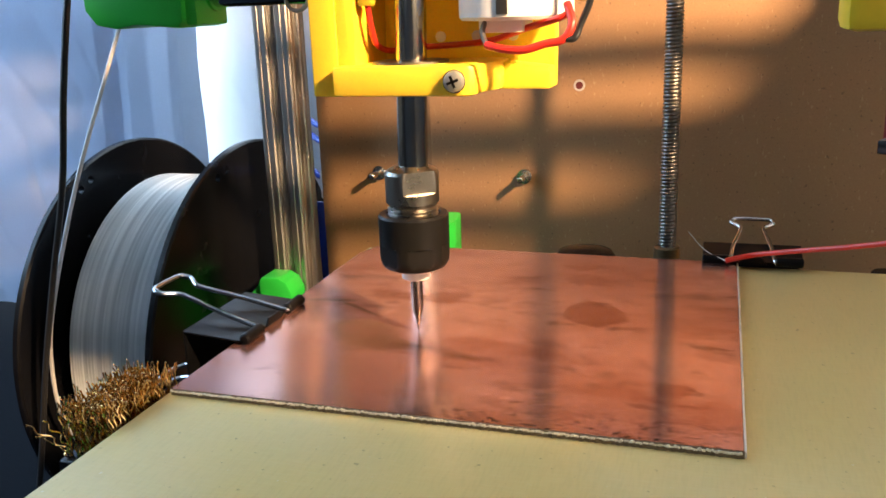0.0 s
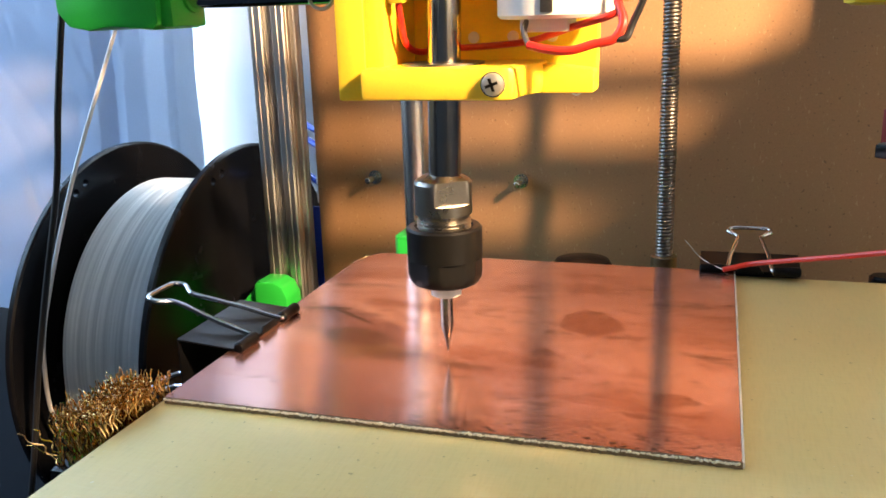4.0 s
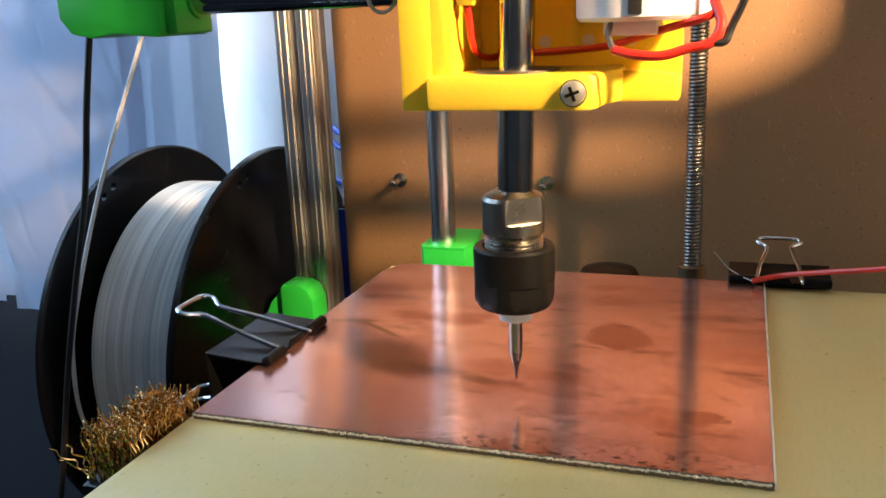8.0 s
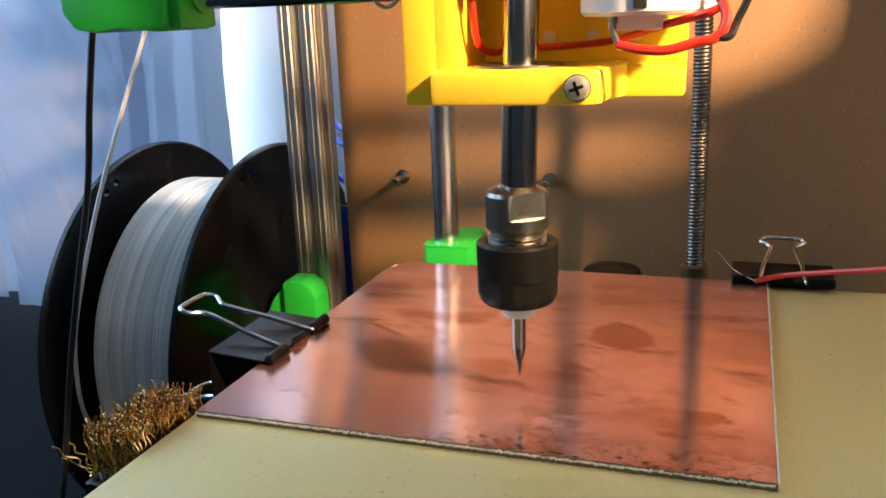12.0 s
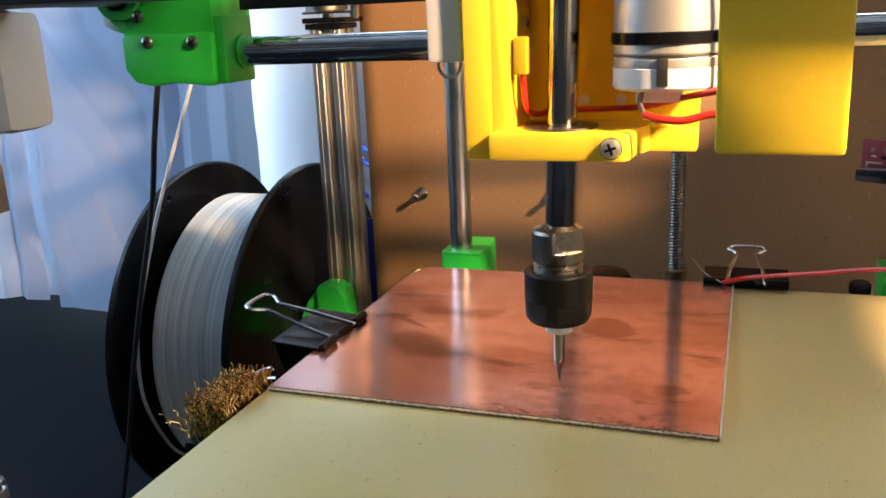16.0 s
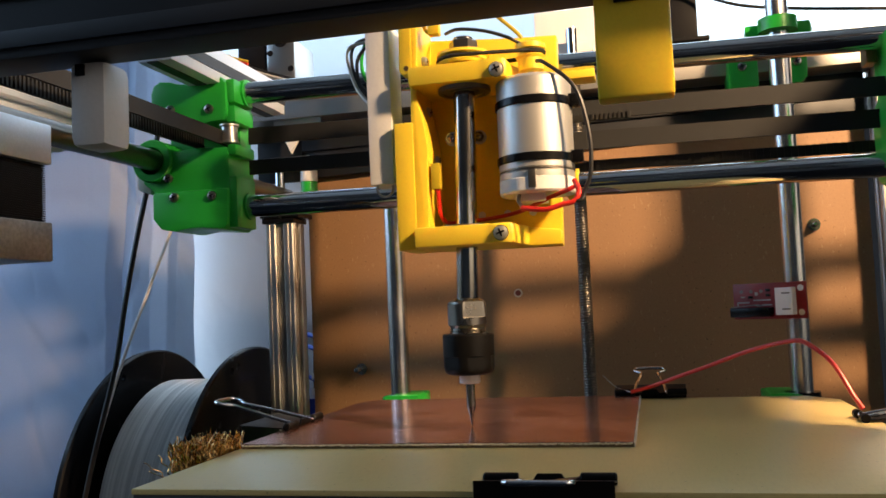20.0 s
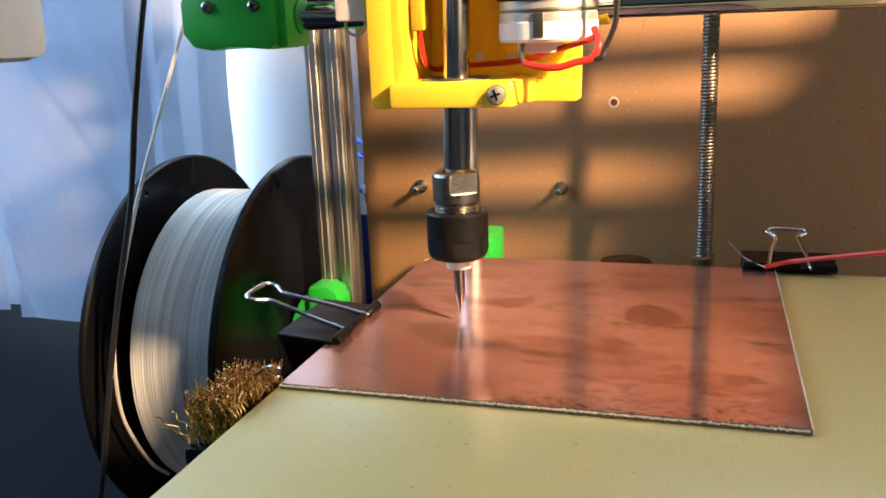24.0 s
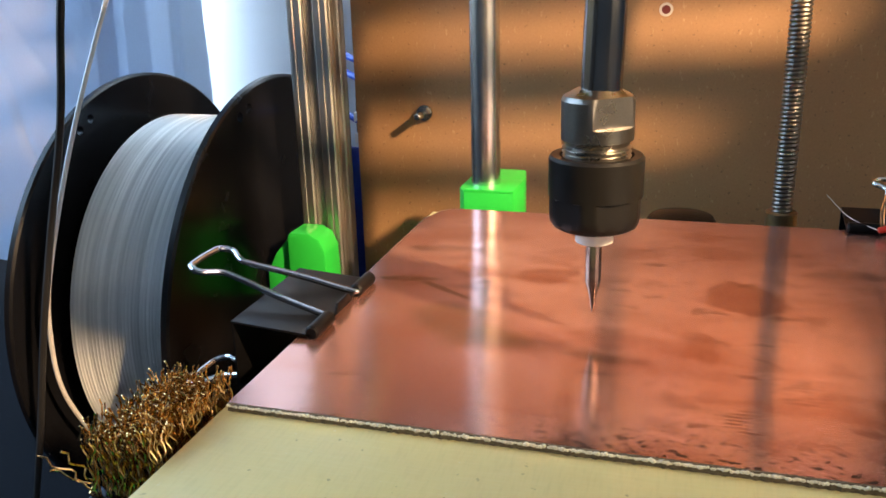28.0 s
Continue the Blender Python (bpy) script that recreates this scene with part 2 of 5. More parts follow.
        col = mixed(times(band(sh.outputs[0], 2.40, 2.02), k), col, (0.47, 0.19, 0.13))
    # olive: two thin grease streaks; the others paint the collet nut's and bit's shadow
    for cx, cy, rx, ry, turn_, k in ((31, 47, 17, 10, -28, 0.62), (43, 40, 9, 6, -15, 0.5), (12, 71.5, 11, 1.6, 8, 0.8), (24, 66, 11, 1.2, -32, 0.8), (66, 36, 8, 2.2, -10, 0.5)):
        mp, ln, sh = t.nodes.new("ShaderNodeMapping"), t.nodes.new("ShaderNodeVectorMath"), t.nodes.new("ShaderNodeMath")
        mp.vector_type = "TEXTURE"
        mp.inputs["Location"].default_value = (cx * 0.001, cy * 0.001, 0)
        mp.inputs["Rotation"].default_value = (0, 0, radians(turn_))
        mp.inputs["Scale"].default_value = (rx * 0.001, ry * 0.001, 1)
        t.links.new(co.outputs["Object"], mp.inputs["Vector"])
        ln.operation = "LENGTH"
        t.links.new(mp.outputs[0], ln.inputs[0])
        sh.operation = "MULTIPLY_ADD"
        sh.inputs[1].default_value = 1.6
        t.links.new(wobble, sh.inputs[0])
        t.links.new(ln.outputs["Value"], sh.inputs[2])
        col = mixed(times(band(sh.outputs[0], 1.95, 1.35), k), col, (0.27, 0.155, 0.085))
    # ridged finger prints: fine dark arcs within an oval
    ridge = t.nodes.new("ShaderNodeTexWave")
    ridge.wave_type = "RINGS"
    ridge.inputs["Scale"].default_value, ridge.inputs["Distortion"].default_value, ridge.inputs["Detail"].default_value = 260, 2.5, 3
    off = t.nodes.new("ShaderNodeMapping")
    off.inputs["Location"].default_value = (-0.098, -0.022, 0)
    t.links.new(co.outputs["Object"], off.inputs["Vector"])
    t.links.new(off.outputs[0], ridge.inputs["Vector"])
    broken = noise_at(190, 3)
    for cx, cy, rx, ry, k in ((106, 29.5, 5.0, 8.5, 0.75), (92, 15.5, 5.5, 7.0, 0.7), (85, 44, 4.5, 6, 0.5), (87, 66, 3.4, 2.6, 0.9), (28, 82, 5, 6, 0.4), (112, 62, 6, 5, 0.4)):
        mp, ln = t.nodes.new("ShaderNodeMapping"), t.nodes.new("ShaderNodeVectorMath")
        mp.vector_type = "TEXTURE"
        mp.inputs["Location"].default_value = (cx * 0.001, cy * 0.001, 0)
        mp.inputs["Rotation"].default_value = (0, 0, radians(-25))
        mp.inputs["Scale"].default_value = (rx * 0.001, ry * 0.001, 1)
        t.links.new(co.outputs["Object"], mp.inputs["Vector"])
        ln.operation = "LENGTH"
        t.links.new(mp.outputs[0], ln.inputs[0])
        inside = times(band(ln.outputs["Value"], 1.1, 0.6), band(broken, 0.42, 0.62))
        col = mixed(times(times(inside, band(ridge.outputs["Fac"], 0.35, 0.75)), k), col, (0.16, 0.07, 0.05))
    streaks = noise_at(20, 6, 0.3, (1, 3.6, 1))
    col = mixed(times(band(streaks, 0.50, 0.68), 0.62), col, (0.50, 0.19, 0.11))
    mottle = noise_at(105, 5, 0.7, (1, 1.5, 1))
    col = mixed(times(band(mottle, 0.53, 0.66), 0.42), col, (0.46, 0.195, 0.145))
    marks = noise_at(75, 4, 0.4, (1, 2.6, 1))
    col = mixed(times(band(marks, 0.63, 0.69), 0.65), col, (0.30, 0.12, 0.08))
    smudge = noise_at(26, 5, 0.5, (1.0, 3.2, 1))
    col = mixed(times(band(smudge, 0.59, 0.72), 0.6), col, (0.16, 0.08, 0.06))
    sep = t.nodes.new("ShaderNodeSeparateXYZ")
    t.links.new(co.outputs["Object"], sep.inputs[0])
    edge = times(band(sep.outputs["Y"], 0.016, 0.0005), band(sep.outputs["X"], 0.02, 0.09))
    pits = noise_at(1000, 3, 0.0, (0.5, 0.9, 1))
    col = mixed(times(times(band(pits, 0.565, 0.61), edge), 0.95), col, (0.06, 0.04, 0.04))
    dust = noise_at(260, 2)
    col = mixed(times(band(dust, 0.75, 0.79), 0.6), col, (0.12, 0.08, 0.06))
    t.links.new(col, b.inputs["Base Color"])
    r = t.nodes.new("ShaderNodeMapRange")
    r.inputs["To Min"].default_value, r.inputs["To Max"].default_value = 0.14, 0.26
    t.links.new(noise_at(22, 4), r.inputs["Value"])
    t.links.new(r.outputs[0], b.inputs["Roughness"])
    b.inputs["Anisotropic"].default_value = 0.92
    grain = t.nodes.new("ShaderNodeCombineXYZ")
    grain.inputs[1].default_value = 1.0
    t.links.new(grain.outputs[0], b.inputs["Tangent"])
    bp = t.nodes.new("ShaderNodeBump")
    bp.inputs["Strength"].default_value, bp.inputs["Distance"].default_value = 0.35, 0.00003
    t.links.new(noise_at(900, 2, 0.0, (2.2, 0.12, 1)), bp.inputs["Height"])
    t.links.new(bp.outputs[0], b.inputs["Normal"])
    return m


def hardboard():
    """Brown hardboard: fine dark fibres and specks, faint cloudiness, slight sheen."""
    m = material("hardboard", (0.33, 0.178, 0.083), 0.62, vary=0.16, scale=(14, 1100), bump=0.00006)
    t = m.node_tree
    b = t.nodes["Principled BSDF"]
    co = t.nodes.new("ShaderNodeTexCoord")
    n = t.nodes.new("ShaderNodeTexNoise")
    n.inputs["Scale"].default_value, n.inputs["Detail"].default_value = 520, 2
    t.links.new(co.outputs["Object"], n.inputs["Vector"])
    r = t.nodes.new("ShaderNodeMapRange")
    r.inputs["From Min"].default_value, r.inputs["From Max"].default_value, r.inputs["To Max"].default_value = 0.645, 0.73, 0.5
    t.links.new(n.outputs[0], r.inputs["Value"])
    x = t.nodes.new("ShaderNodeMix")
    x.data_type = "RGBA"
    x.inputs["B"].default_value = (0.07, 0.035, 0.018, 1)
    t.links.new(r.outputs[0], x.inputs["Factor"])
    t.links.new(b.inputs["Base Color"].links[0].from_socket, x.inputs["A"])
    t.links.new(x.outputs["Result"], b.inputs["Base Color"])
    # pale short fibres
    mp, n3, r3, x3 = t.nodes.new("ShaderNodeMapping"), t.nodes.new("ShaderNodeTexNoise"), t.nodes.new("ShaderNodeMapRange"), t.nodes.new("ShaderNodeMix")
    mp.inputs["Scale"].default_value = (1.0, 1.0, 0.45)
    t.links.new(co.outputs["Object"], mp.inputs["Vector"])
    t.links.new(mp.outputs[0], n3.inputs["Vector"])
    n3.inputs["Scale"].default_value, n3.inputs["Detail"].default_value = 760, 2
    r3.inputs["From Min"].default_value, r3.inputs["From Max"].default_value, r3.inputs["To Max"].default_value = 0.65, 0.76, 0.28
    t.links.new(n3.outputs[0], r3.inputs["Value"])
    x3.data_type = "RGBA"
    x3.inputs["B"].default_value = (0.62, 0.42, 0.24, 1)
    t.links.new(r3.outputs[0], x3.inputs["Factor"])
    t.links.new(x.outputs["Result"], x3.inputs["A"])
    t.links.new(x3.outputs["Result"], b.inputs["Base Color"])
    return m


def filament():
    """White plastic strand wound in close turns, each turn a little lighter or darker."""
    m = material("white_filament", (0.80, 0.83, 0.85), 0.22, vary=0.06, scale=(60, 400))
    t = m.node_tree
    b = t.nodes["Principled BSDF"]
    co, mp, n = t.nodes.new("ShaderNodeTexCoord"), t.nodes.new("ShaderNodeMapping"), t.nodes.new("ShaderNodeTexNoise")
    mp.inputs["Scale"].default_value = (620, 7, 7)
    t.links.new(co.outputs["Object"], mp.inputs["Vector"])
    t.links.new(mp.outputs[0], n.inputs["Vector"])
    n.inputs["Scale"].default_value, n.inputs["Detail"].default_value = 1.0, 3
    r, x = t.nodes.new("ShaderNodeMapRange"), t.nodes.new("ShaderNodeMix")
    r.inputs["From Min"].default_value, r.inputs["From Max"].default_value, r.inputs["To Max"].default_value = 0.62, 0.36, 0.62
    t.links.new(n.outputs[0], r.inputs["Value"])
    x.data_type = "RGBA"
    x.inputs["B"].default_value = (0.34, 0.38, 0.42, 1)
    t.links.new(r.outputs[0], x.inputs["Factor"])
    t.links.new(b.inputs["Base Color"].links[0].from_socket, x.inputs["A"])
    t.links.new(x.outputs["Result"], b.inputs["Base Color"])
    bp = t.nodes.new("ShaderNodeBump")
    bp.inputs["Strength"].default_value, bp.inputs["Distance"].default_value = 0.7, 0.0008
    t.links.new(n.outputs[0], bp.inputs["Height"])
    t.links.new(bp.outputs[0], b.inputs["Normal"])
    return m


def curtain_cloth(name, colour, through_colour, share):
    m = material(name, colour, 0.5, vary=0.10, scale=(9, 700), bump=0.0002)
    t = m.node_tree
    b = t.nodes["Principled BSDF"]
    tr, ad = t.nodes.new("ShaderNodeBsdfTranslucent"), t.nodes.new("ShaderNodeMixShader")
    tr.inputs[0].default_value = (*through_colour, 1)
    ad.inputs[0].default_value = share
    t.links.new(b.outputs[0], ad.inputs[1])
    t.links.new(tr.outputs[0], ad.inputs[2])
    t.links.new(ad.outputs[0], t.nodes["Material Output"].inputs[0])
    return m


FOIL, FIBREGLASS, HARDBOARD, FILAMENT = copper(), board_top(), hardboard(), filament()
CURTAIN = curtain_cloth("pale_curtain", (0.56, 0.62, 0.74), (0.54, 0.65, 0.80), 0.40)
SHEER = curtain_cloth("sheer_cloth", (0.62, 0.66, 0.72), (0.75, 0.80, 0.86), 0.62)
# the core's colour is darkened to paint the shade under the burr
EDGE = material("shaded_fibreglass_edge", (0.17, 0.125, 0.07), 0.75, vary=0.6, scale=(700, 1900), bump=0.0004)
BURR = material("fibre_burr", (0.86, 0.76, 0.55), 0.35, vary=0.35, scale=(500, 1600))
# near-white, so the colour carries the bright highlight along this edge
CLEAN_CUT = material("smooth_cut_edge", (0.90, 0.88, 0.82), 0.3, vary=0.05)


# ---- building helpers: all shapes are given in millimetres ----
def thing(name, base, label, category, group="", kind=""):
    ob = new(name)
    ob.empty_display_size = 0.005
    ob.location = Vector(base) * 0.001
    return tagged(ob, label, category, group, kind)


def origin(ob):
    while ob.parent:
        ob = ob.parent
    return ob.location


def part(name, bm, mat, parent=None, label="", smooth=35):
    """Links a bmesh as one mesh object under a thing or a part."""
    off = origin(parent) if parent else Vector((0, 0, 0))
    bmesh.ops.transform(bm, matrix=Matrix.Translation(-off) @ Matrix.Scale(0.001, 4), verts=bm.verts)
    bm.normal_update()
    for f in bm.faces:
        f.smooth = True
    for e in bm.edges:
        e.smooth = len(e.link_faces) == 2 and e.calc_face_angle(0) < radians(smooth)
    me = bpy.data.meshes.new(name)
    bm.to_mesh(me)
    bm.free()
    me.materials.append(mat)
    ob = new(name, me)
    ob.parent = parent
    if label:
        ob["label"] = label
    return ob


def again(ob, parent, shift=(0, 0, 0)):
    """The same mesh once more, moved by millimetres."""
    o = new(ob.name.split(".")[0], ob.data)
    o.parent = parent
    o.location = Vector(shift) * 0.001
    return o


def block(x0, y0, z0, x1, y1, z1, bevel=0.0, bm=None, segs=2):
    b = bmesh.new()
    bmesh.ops.create_cube(b, size=1)
    bmesh.ops.transform(b, matrix=Matrix.LocRotScale(((x0 + x1) / 2, (y0 + y1) / 2, (z0 + z1) / 2), None, (x1 - x0, y1 - y0, z1 - z0)), verts=b.verts)
    if bevel:
        bmesh.ops.bevel(b, geom=list(b.edges), offset=bevel, segments=segs, profile=0.6, affect="EDGES")
    return joined(bm, b)


def joined(bm, b):
    if bm is None:
        return b
    me = bpy.data.meshes.new("join")
    b.to_mesh(me)
    b.free()
    bm.from_mesh(me)
    bpy.data.meshes.remove(me)
    return bm


def turned(profile, centre=(0, 0, 0), axis="z", seg=32, bm=None):
    """A solid turned from (radius, height) pairs, closed at both ends."""
    b = bmesh.new()
    rings = []
    for r, h in profile:
        if r < 1e-6:
            rings.append([b.verts.new((0, 0, h))])
        else:
            rings.append([b.verts.new((r * math.cos(2 * math.pi * k / seg), r * math.sin(2 * math.pi * k / seg), h)) for k in range(seg)])
    for a, c in zip(rings, rings[1:]):
        if len(a) == 1 and len(c) == 1:
            continue
        for k in range(seg):
            j = (k + 1) % seg
            if len(a) == 1:
                b.faces.new((a[0], c[j], c[k]))
            elif len(c) == 1:
                b.faces.new((a[k], a[j], c[0]))
            else:
                b.faces.new((a[k], a[j], c[j], c[k]))
    for ring, flip in ((rings[0], True), (rings[-1], False)):
        if len(ring) > 1:
            b.faces.new(ring[::-1] if flip else ring)
    turn = {"z": Matrix(), "x": Matrix.Rotation(radians(90), 4, "Y"), "y": Matrix.Rotation(radians(-90), 4, "X")}[axis]
    bmesh.ops.transform(b, matrix=Matrix.Translation(centre) @ turn, verts=b.verts)
    bmesh.ops.recalc_face_normals(b, faces=b.faces)
    return joined(bm, b)


def rod(p, q, r, seg=24, bm=None, chamfer=0.4):
    p, q = Vector(p), Vector(q)
    d = q - p
    b = turned([(r - chamfer, 0), (r, chamfer), (r, d.length - chamfer), (r - chamfer, d.length)], seg=seg)
    bmesh.ops.transform(b, matrix=Matrix.Translation(p) @ d.to_track_quat("Z", "Y").to_matrix().to_4x4(), verts=b.verts)
    return joined(bm, b)


def curve_points(pts, steps=8):
    """A smooth line through the points."""
    pts = [Vector(p) for p in pts]
    ext = [2 * pts[0] - pts[1]] + pts + [2 * pts[-1] - pts[-2]]
    out = []
    for i in range(1, len(ext) - 2):
        p0, p1, p2, p3 = ext[i - 1:i + 3]
        for k in range(steps):
            u = k / steps
            out.append(0.5 * (2 * p1 + (p2 - p0) * u + (2 * p0 - 5 * p1 + 4 * p2 - p3) * u * u + (3 * p1 - p0 - 3 * p2 + p3) * u ** 3))
    return out + [pts[-1]]


def wire(pts, r, seg=8, bm=None, steps=8, closed_ends=True):
    line = curve_points(pts, steps) if steps else [Vector(p) for p in pts]
    b = bmesh.new()
    rings, side = [], None
    for i, p in enumerate(line):
        d = (line[min(i + 1, len(line) - 1)] - line[max(i - 1, 0)]).normalized()
        if side is None:
            side = d.orthogonal().normalized()
        side = (side - d * side.dot(d)).normalized()
        up = d.cross(side)
        rings.append([b.verts.new(p + r * (side * math.cos(2 * math.pi * k / seg) + up * math.sin(2 * math.pi * k / seg))) for k in range(seg)])
    for a, c in zip(rings, rings[1:]):
        for k in range(seg):
            b.faces.new((a[k], a[(k + 1) % seg], c[(k + 1) % seg], c[k]))
    if closed_ends:
        b.faces.new(rings[0][::-1])
        b.faces.new(rings[-1])
    return joined(bm, b)


def slab(outline, z0, z1, axis="z", bevel=0.0, bm=None):
    """A prism over an outline of (u, v) pairs. axis z: u, v are x, y; axis y: x, z; axis x: y, z."""
    def place(u, v, w):
        return {"z": (u, v, w), "y": (u, w, v), "x": (w, u, v)}[axis]
    b = bmesh.new()
    lo = [b.verts.new(place(u, v, z0)) for u, v in outline]
    hi = [b.verts.new(place(u, v, z1)) for u, v in outline]
    b.faces.new(lo[::-1])
    b.faces.new(hi)
    n = len(outline)
    for k in range(n):
        b.faces.new((lo[k], lo[(k + 1) % n], hi[(k + 1) % n], hi[k]))
    bmesh.ops.recalc_face_normals(b, faces=b.faces)
    if bevel:
        bmesh.ops.bevel(b, geom=list(b.edges), offset=bevel, segments=2, profile=0.6, affect="EDGES")
    return joined(bm, b)


def screw_head(centre, r, way, parent, mat=None, name="screw", height=1.6):
    """A round-headed cross-slot screw whose head points along way."""
    b = turned([(r, 0), (r, height * 0.35), (r * 0.86, height * 0.75), (r * 0.5, height), (0, height)], seg=20)
    bmesh.ops.transform(b, matrix=Matrix.Translation(centre) @ Vector(way).to_track_quat("Z", "Y").to_matrix().to_4x4(), verts=b.verts)
    head = part(name, b, mat or ZINC, parent)
    cross = None
    for turn in (0, 90):
        c = block(-r * 0.58, -r * 0.13, height * 0.78, r * 0.58, r * 0.13, height * 1.04)
        bmesh.ops.rotate(c, verts=c.verts, matrix=Matrix.Rotation(radians(turn + 20), 3, "Z"))
        cross = joined(cross, c)
    bmesh.ops.transform(cross, matrix=Matrix.Translation(centre) @ Vector(way).to_track_quat("Z", "Y").to_matrix().to_4x4(), verts=cross.verts)
    part("cross_slot", cross, BLACK_OXIDE, head)
    return head


BED, GANTRY, HEAD = [], [], []

# ---- the room ----
def room_wall(name, b, mat=None, kind="structure", label="plain pale painted wall"):
    return tagged(part(name, b, mat or WALL), label, "wall", kind=kind)


DESK_Z = -178
tagged(part("desk_top", block(-900, -900, DESK_Z - 30, 900, 640, DESK_Z, 2), DESK), "dark blue-grey laminate desk top under the machine", "desk", kind="structure")
wl = block(-1300, -1500, -900, -1240, 760, -120)
block(-1300, -1500, 1140, -1240, 760, 1500, bm=wl)
block(-1300, -1500, -120, -1240, -660, 1140, bm=wl)
block(-1300, 660, -120, -1240, 760, 1140, bm=wl)
room_wall("wall_left", wl, label="plain pale painted wall with a window opening")
wr = block(1240, -1500, -900, 1300, 760, 50)
block(1240, -1500, 1050, 1300, 760, 1500, bm=wr)
block(1240, -1500, 50, 1300, -1350, 1050, bm=wr)
block(1240, -50, 50, 1300, 760, 1050, bm=wr)
room_wall("wall_right", wr, label="plain pale painted wall with a window opening")
room_wall("wall_front", block(-1300, -1560, -900, 1300, -1500, 1500))
wb = block(-1300, 700, -900, 1300, 760, DESK_Z + 20)
block(-1300, 700, 900, 1300, 760, 1500, bm=wb)
block(-1300, 700, DESK_Z + 20, -760, 760, 900, bm=wb)
block(-380, 700, DESK_Z + 20, 760, 760, 270, bm=wb)
block(760, 700, DESK_Z + 20, 1300, 760, 900, bm=wb)
room_wall("wall_back", wb)
tagged(part("window_1", block(-225, 702, 270, -202, 716, 900, 1.5), WHITE_PLASTIC), "white upright of the window frame", "window", kind="structure")
tagged(part("ceiling", block(-1300, -1560, 1500, 1300, 760, 1550), CEILING_WHITE), "plain white ceiling", "ceiling", kind="structure")
tagged(part("floor", block(-1300, -1560, -950, 1300, 760, -900), DESK), "dark floor under the desk", "floor", kind="structure")
tagged(part("backdrop", block(-900, 790, -300, 900, 795, 1000), SKY_GLOW), "bright hazy daylight outside the window", "sky", kind="structure")


def curtain(name, x0, x1, y, z0, z1, fold, crease, mat, label, bow=0.0, press=0.0):
    """A hanging cloth with uneven folds, sharp creases and the squares into which it was once folded."""
    b = bmesh.new()
    nx, nz = 230, 190
    rows = []
    for j in range(nz + 1):
        z = z0 + (z1 - z0) * j / nz
        row = []
        for i in range(nx + 1):
            f = i / nx
            x = x0 + (x1 - x0) * f + 3.0 * noise.noise(Vector((0.3, z / 70, 2.0))) * (f > 0.97)
            w = fold * math.sin(x / 47.0 + 0.8 * math.sin(z / 130.0)) + 9 * noise.noise(Vector((x / 170, z / 330, 1.7)))
            w += fold * 3.5 * max(0.0, 1 - abs(x - x1 + 34 - 0.03 * z) / 13.0)
            for s, k in ((150, 0.8), (70, 0.55), (33, 0.4)):
                q = noise.noise(Vector((x / s + 0.45 * z / s, z / (s * 1.7), 4.1 + s)))
                gate = max(0.0, noise.noise(Vector((x / 120, z / 150, 9.3 + s))) + 0.12)
                w += crease * k * max(0.0, 1 - abs(q) * 7.0) * min(1.0, 2.4 * gate)
            w += press * (abs((z - 24) / 72 % 2 - 1) - 0.5) + press * 0.6 * (abs((x - x0) / 66 % 2 - 1) - 0.5)
            w -= bow * (4 * f * (1 - f))
            row.append(b.verts.new((x, y + w, z)))
        rows.append(row)
    for r0, r1 in zip(rows, rows[1:]):
        for i in range(nx):
            b.faces.new((r0[i], r0[i + 1], r1[i + 1], r1[i]))
    b.normal_update()
    t = thing(name, ((x0 + x1) / 2, y, z0), label, "curtain")
    part("cloth", b, mat, t, smooth=80)
    return t


curtain("curtain", -500, -303, 430, -155, 700, 2.2, 3.4, CURTAIN, "pale blue-grey creased cloth hanging behind the machine", press=4.0)
curtain("curtain", -780, -519, 437, -151, 700, 3, 3.6, CURTAIN, "neighbouring pale blue-grey cloth with soft folds", press=3.0)
curtain("curtain", -560, -271, 452, -150, 700, 2, 3, CURTAIN, "second fold of the pale curtain behind the first")
curtain("sheer_curtain", -640, 60, 655, -150, 690, 1, 1.0, SHEER, "white sheer curtain glowing with daylight before the window", 6)

# ---- the machine's frame ----
back = thing("back_panel", (110, 238, DESK_Z), "brown hardboard back panel of the machine", "panel")
part("board", block(-67, 236, DESK_Z, 265.5, 242, 145, 0.4), HARDBOARD, back)
rail = thing("rear_rail", (110, 240, 145), "dark rear cross rail above the hardboard panel", "rail")
part("lower_bar", slab([(-67, 135), (265.5, 146), (265.5, 156), (-67, 152)], 231, 235.8, "y", 0.4), FRAME_DARK, rail)
part("end_bar", block(-98, 229.5, 134, -67.3, 235.6, 169.4, 0.5), FRAME_DARK, rail)
part("upper_bar", slab([(-67, 152.4), (265.5, 156.4), (265.5, 169.6), (-67, 169.6)], 229, 235.8, "y", 0.4), FRAME_DARK, rail)


def profile_outline(cx, cy, s):
    """The outline of a slotted square aluminium profile."""
    h, g, d, n = s / 2, s * 0.13, s * 0.16, s * 0.33
    quarter = [(h, -h + 0.8), (h, -n - 0.5), (h - 0.5, -n), (h, -n + 0.5), (h, -g - 0.8), (h - 0.7, -g), (h - d, -g), (h - d, g), (h - 0.7, g), (h, g + 0.8), (h, n - 0.5), (h - 0.5, n), (h, n + 0.5), (h, h - 0.8)]
    pts = []
    for k in range(4):
        c, s_ = math.cos(k * math.pi / 2), math.sin(k * math.pi / 2)
        pts += [(cx + c * u - s_ * v, cy + s_ * u + c * v) for u, v in quarter]
    return pts


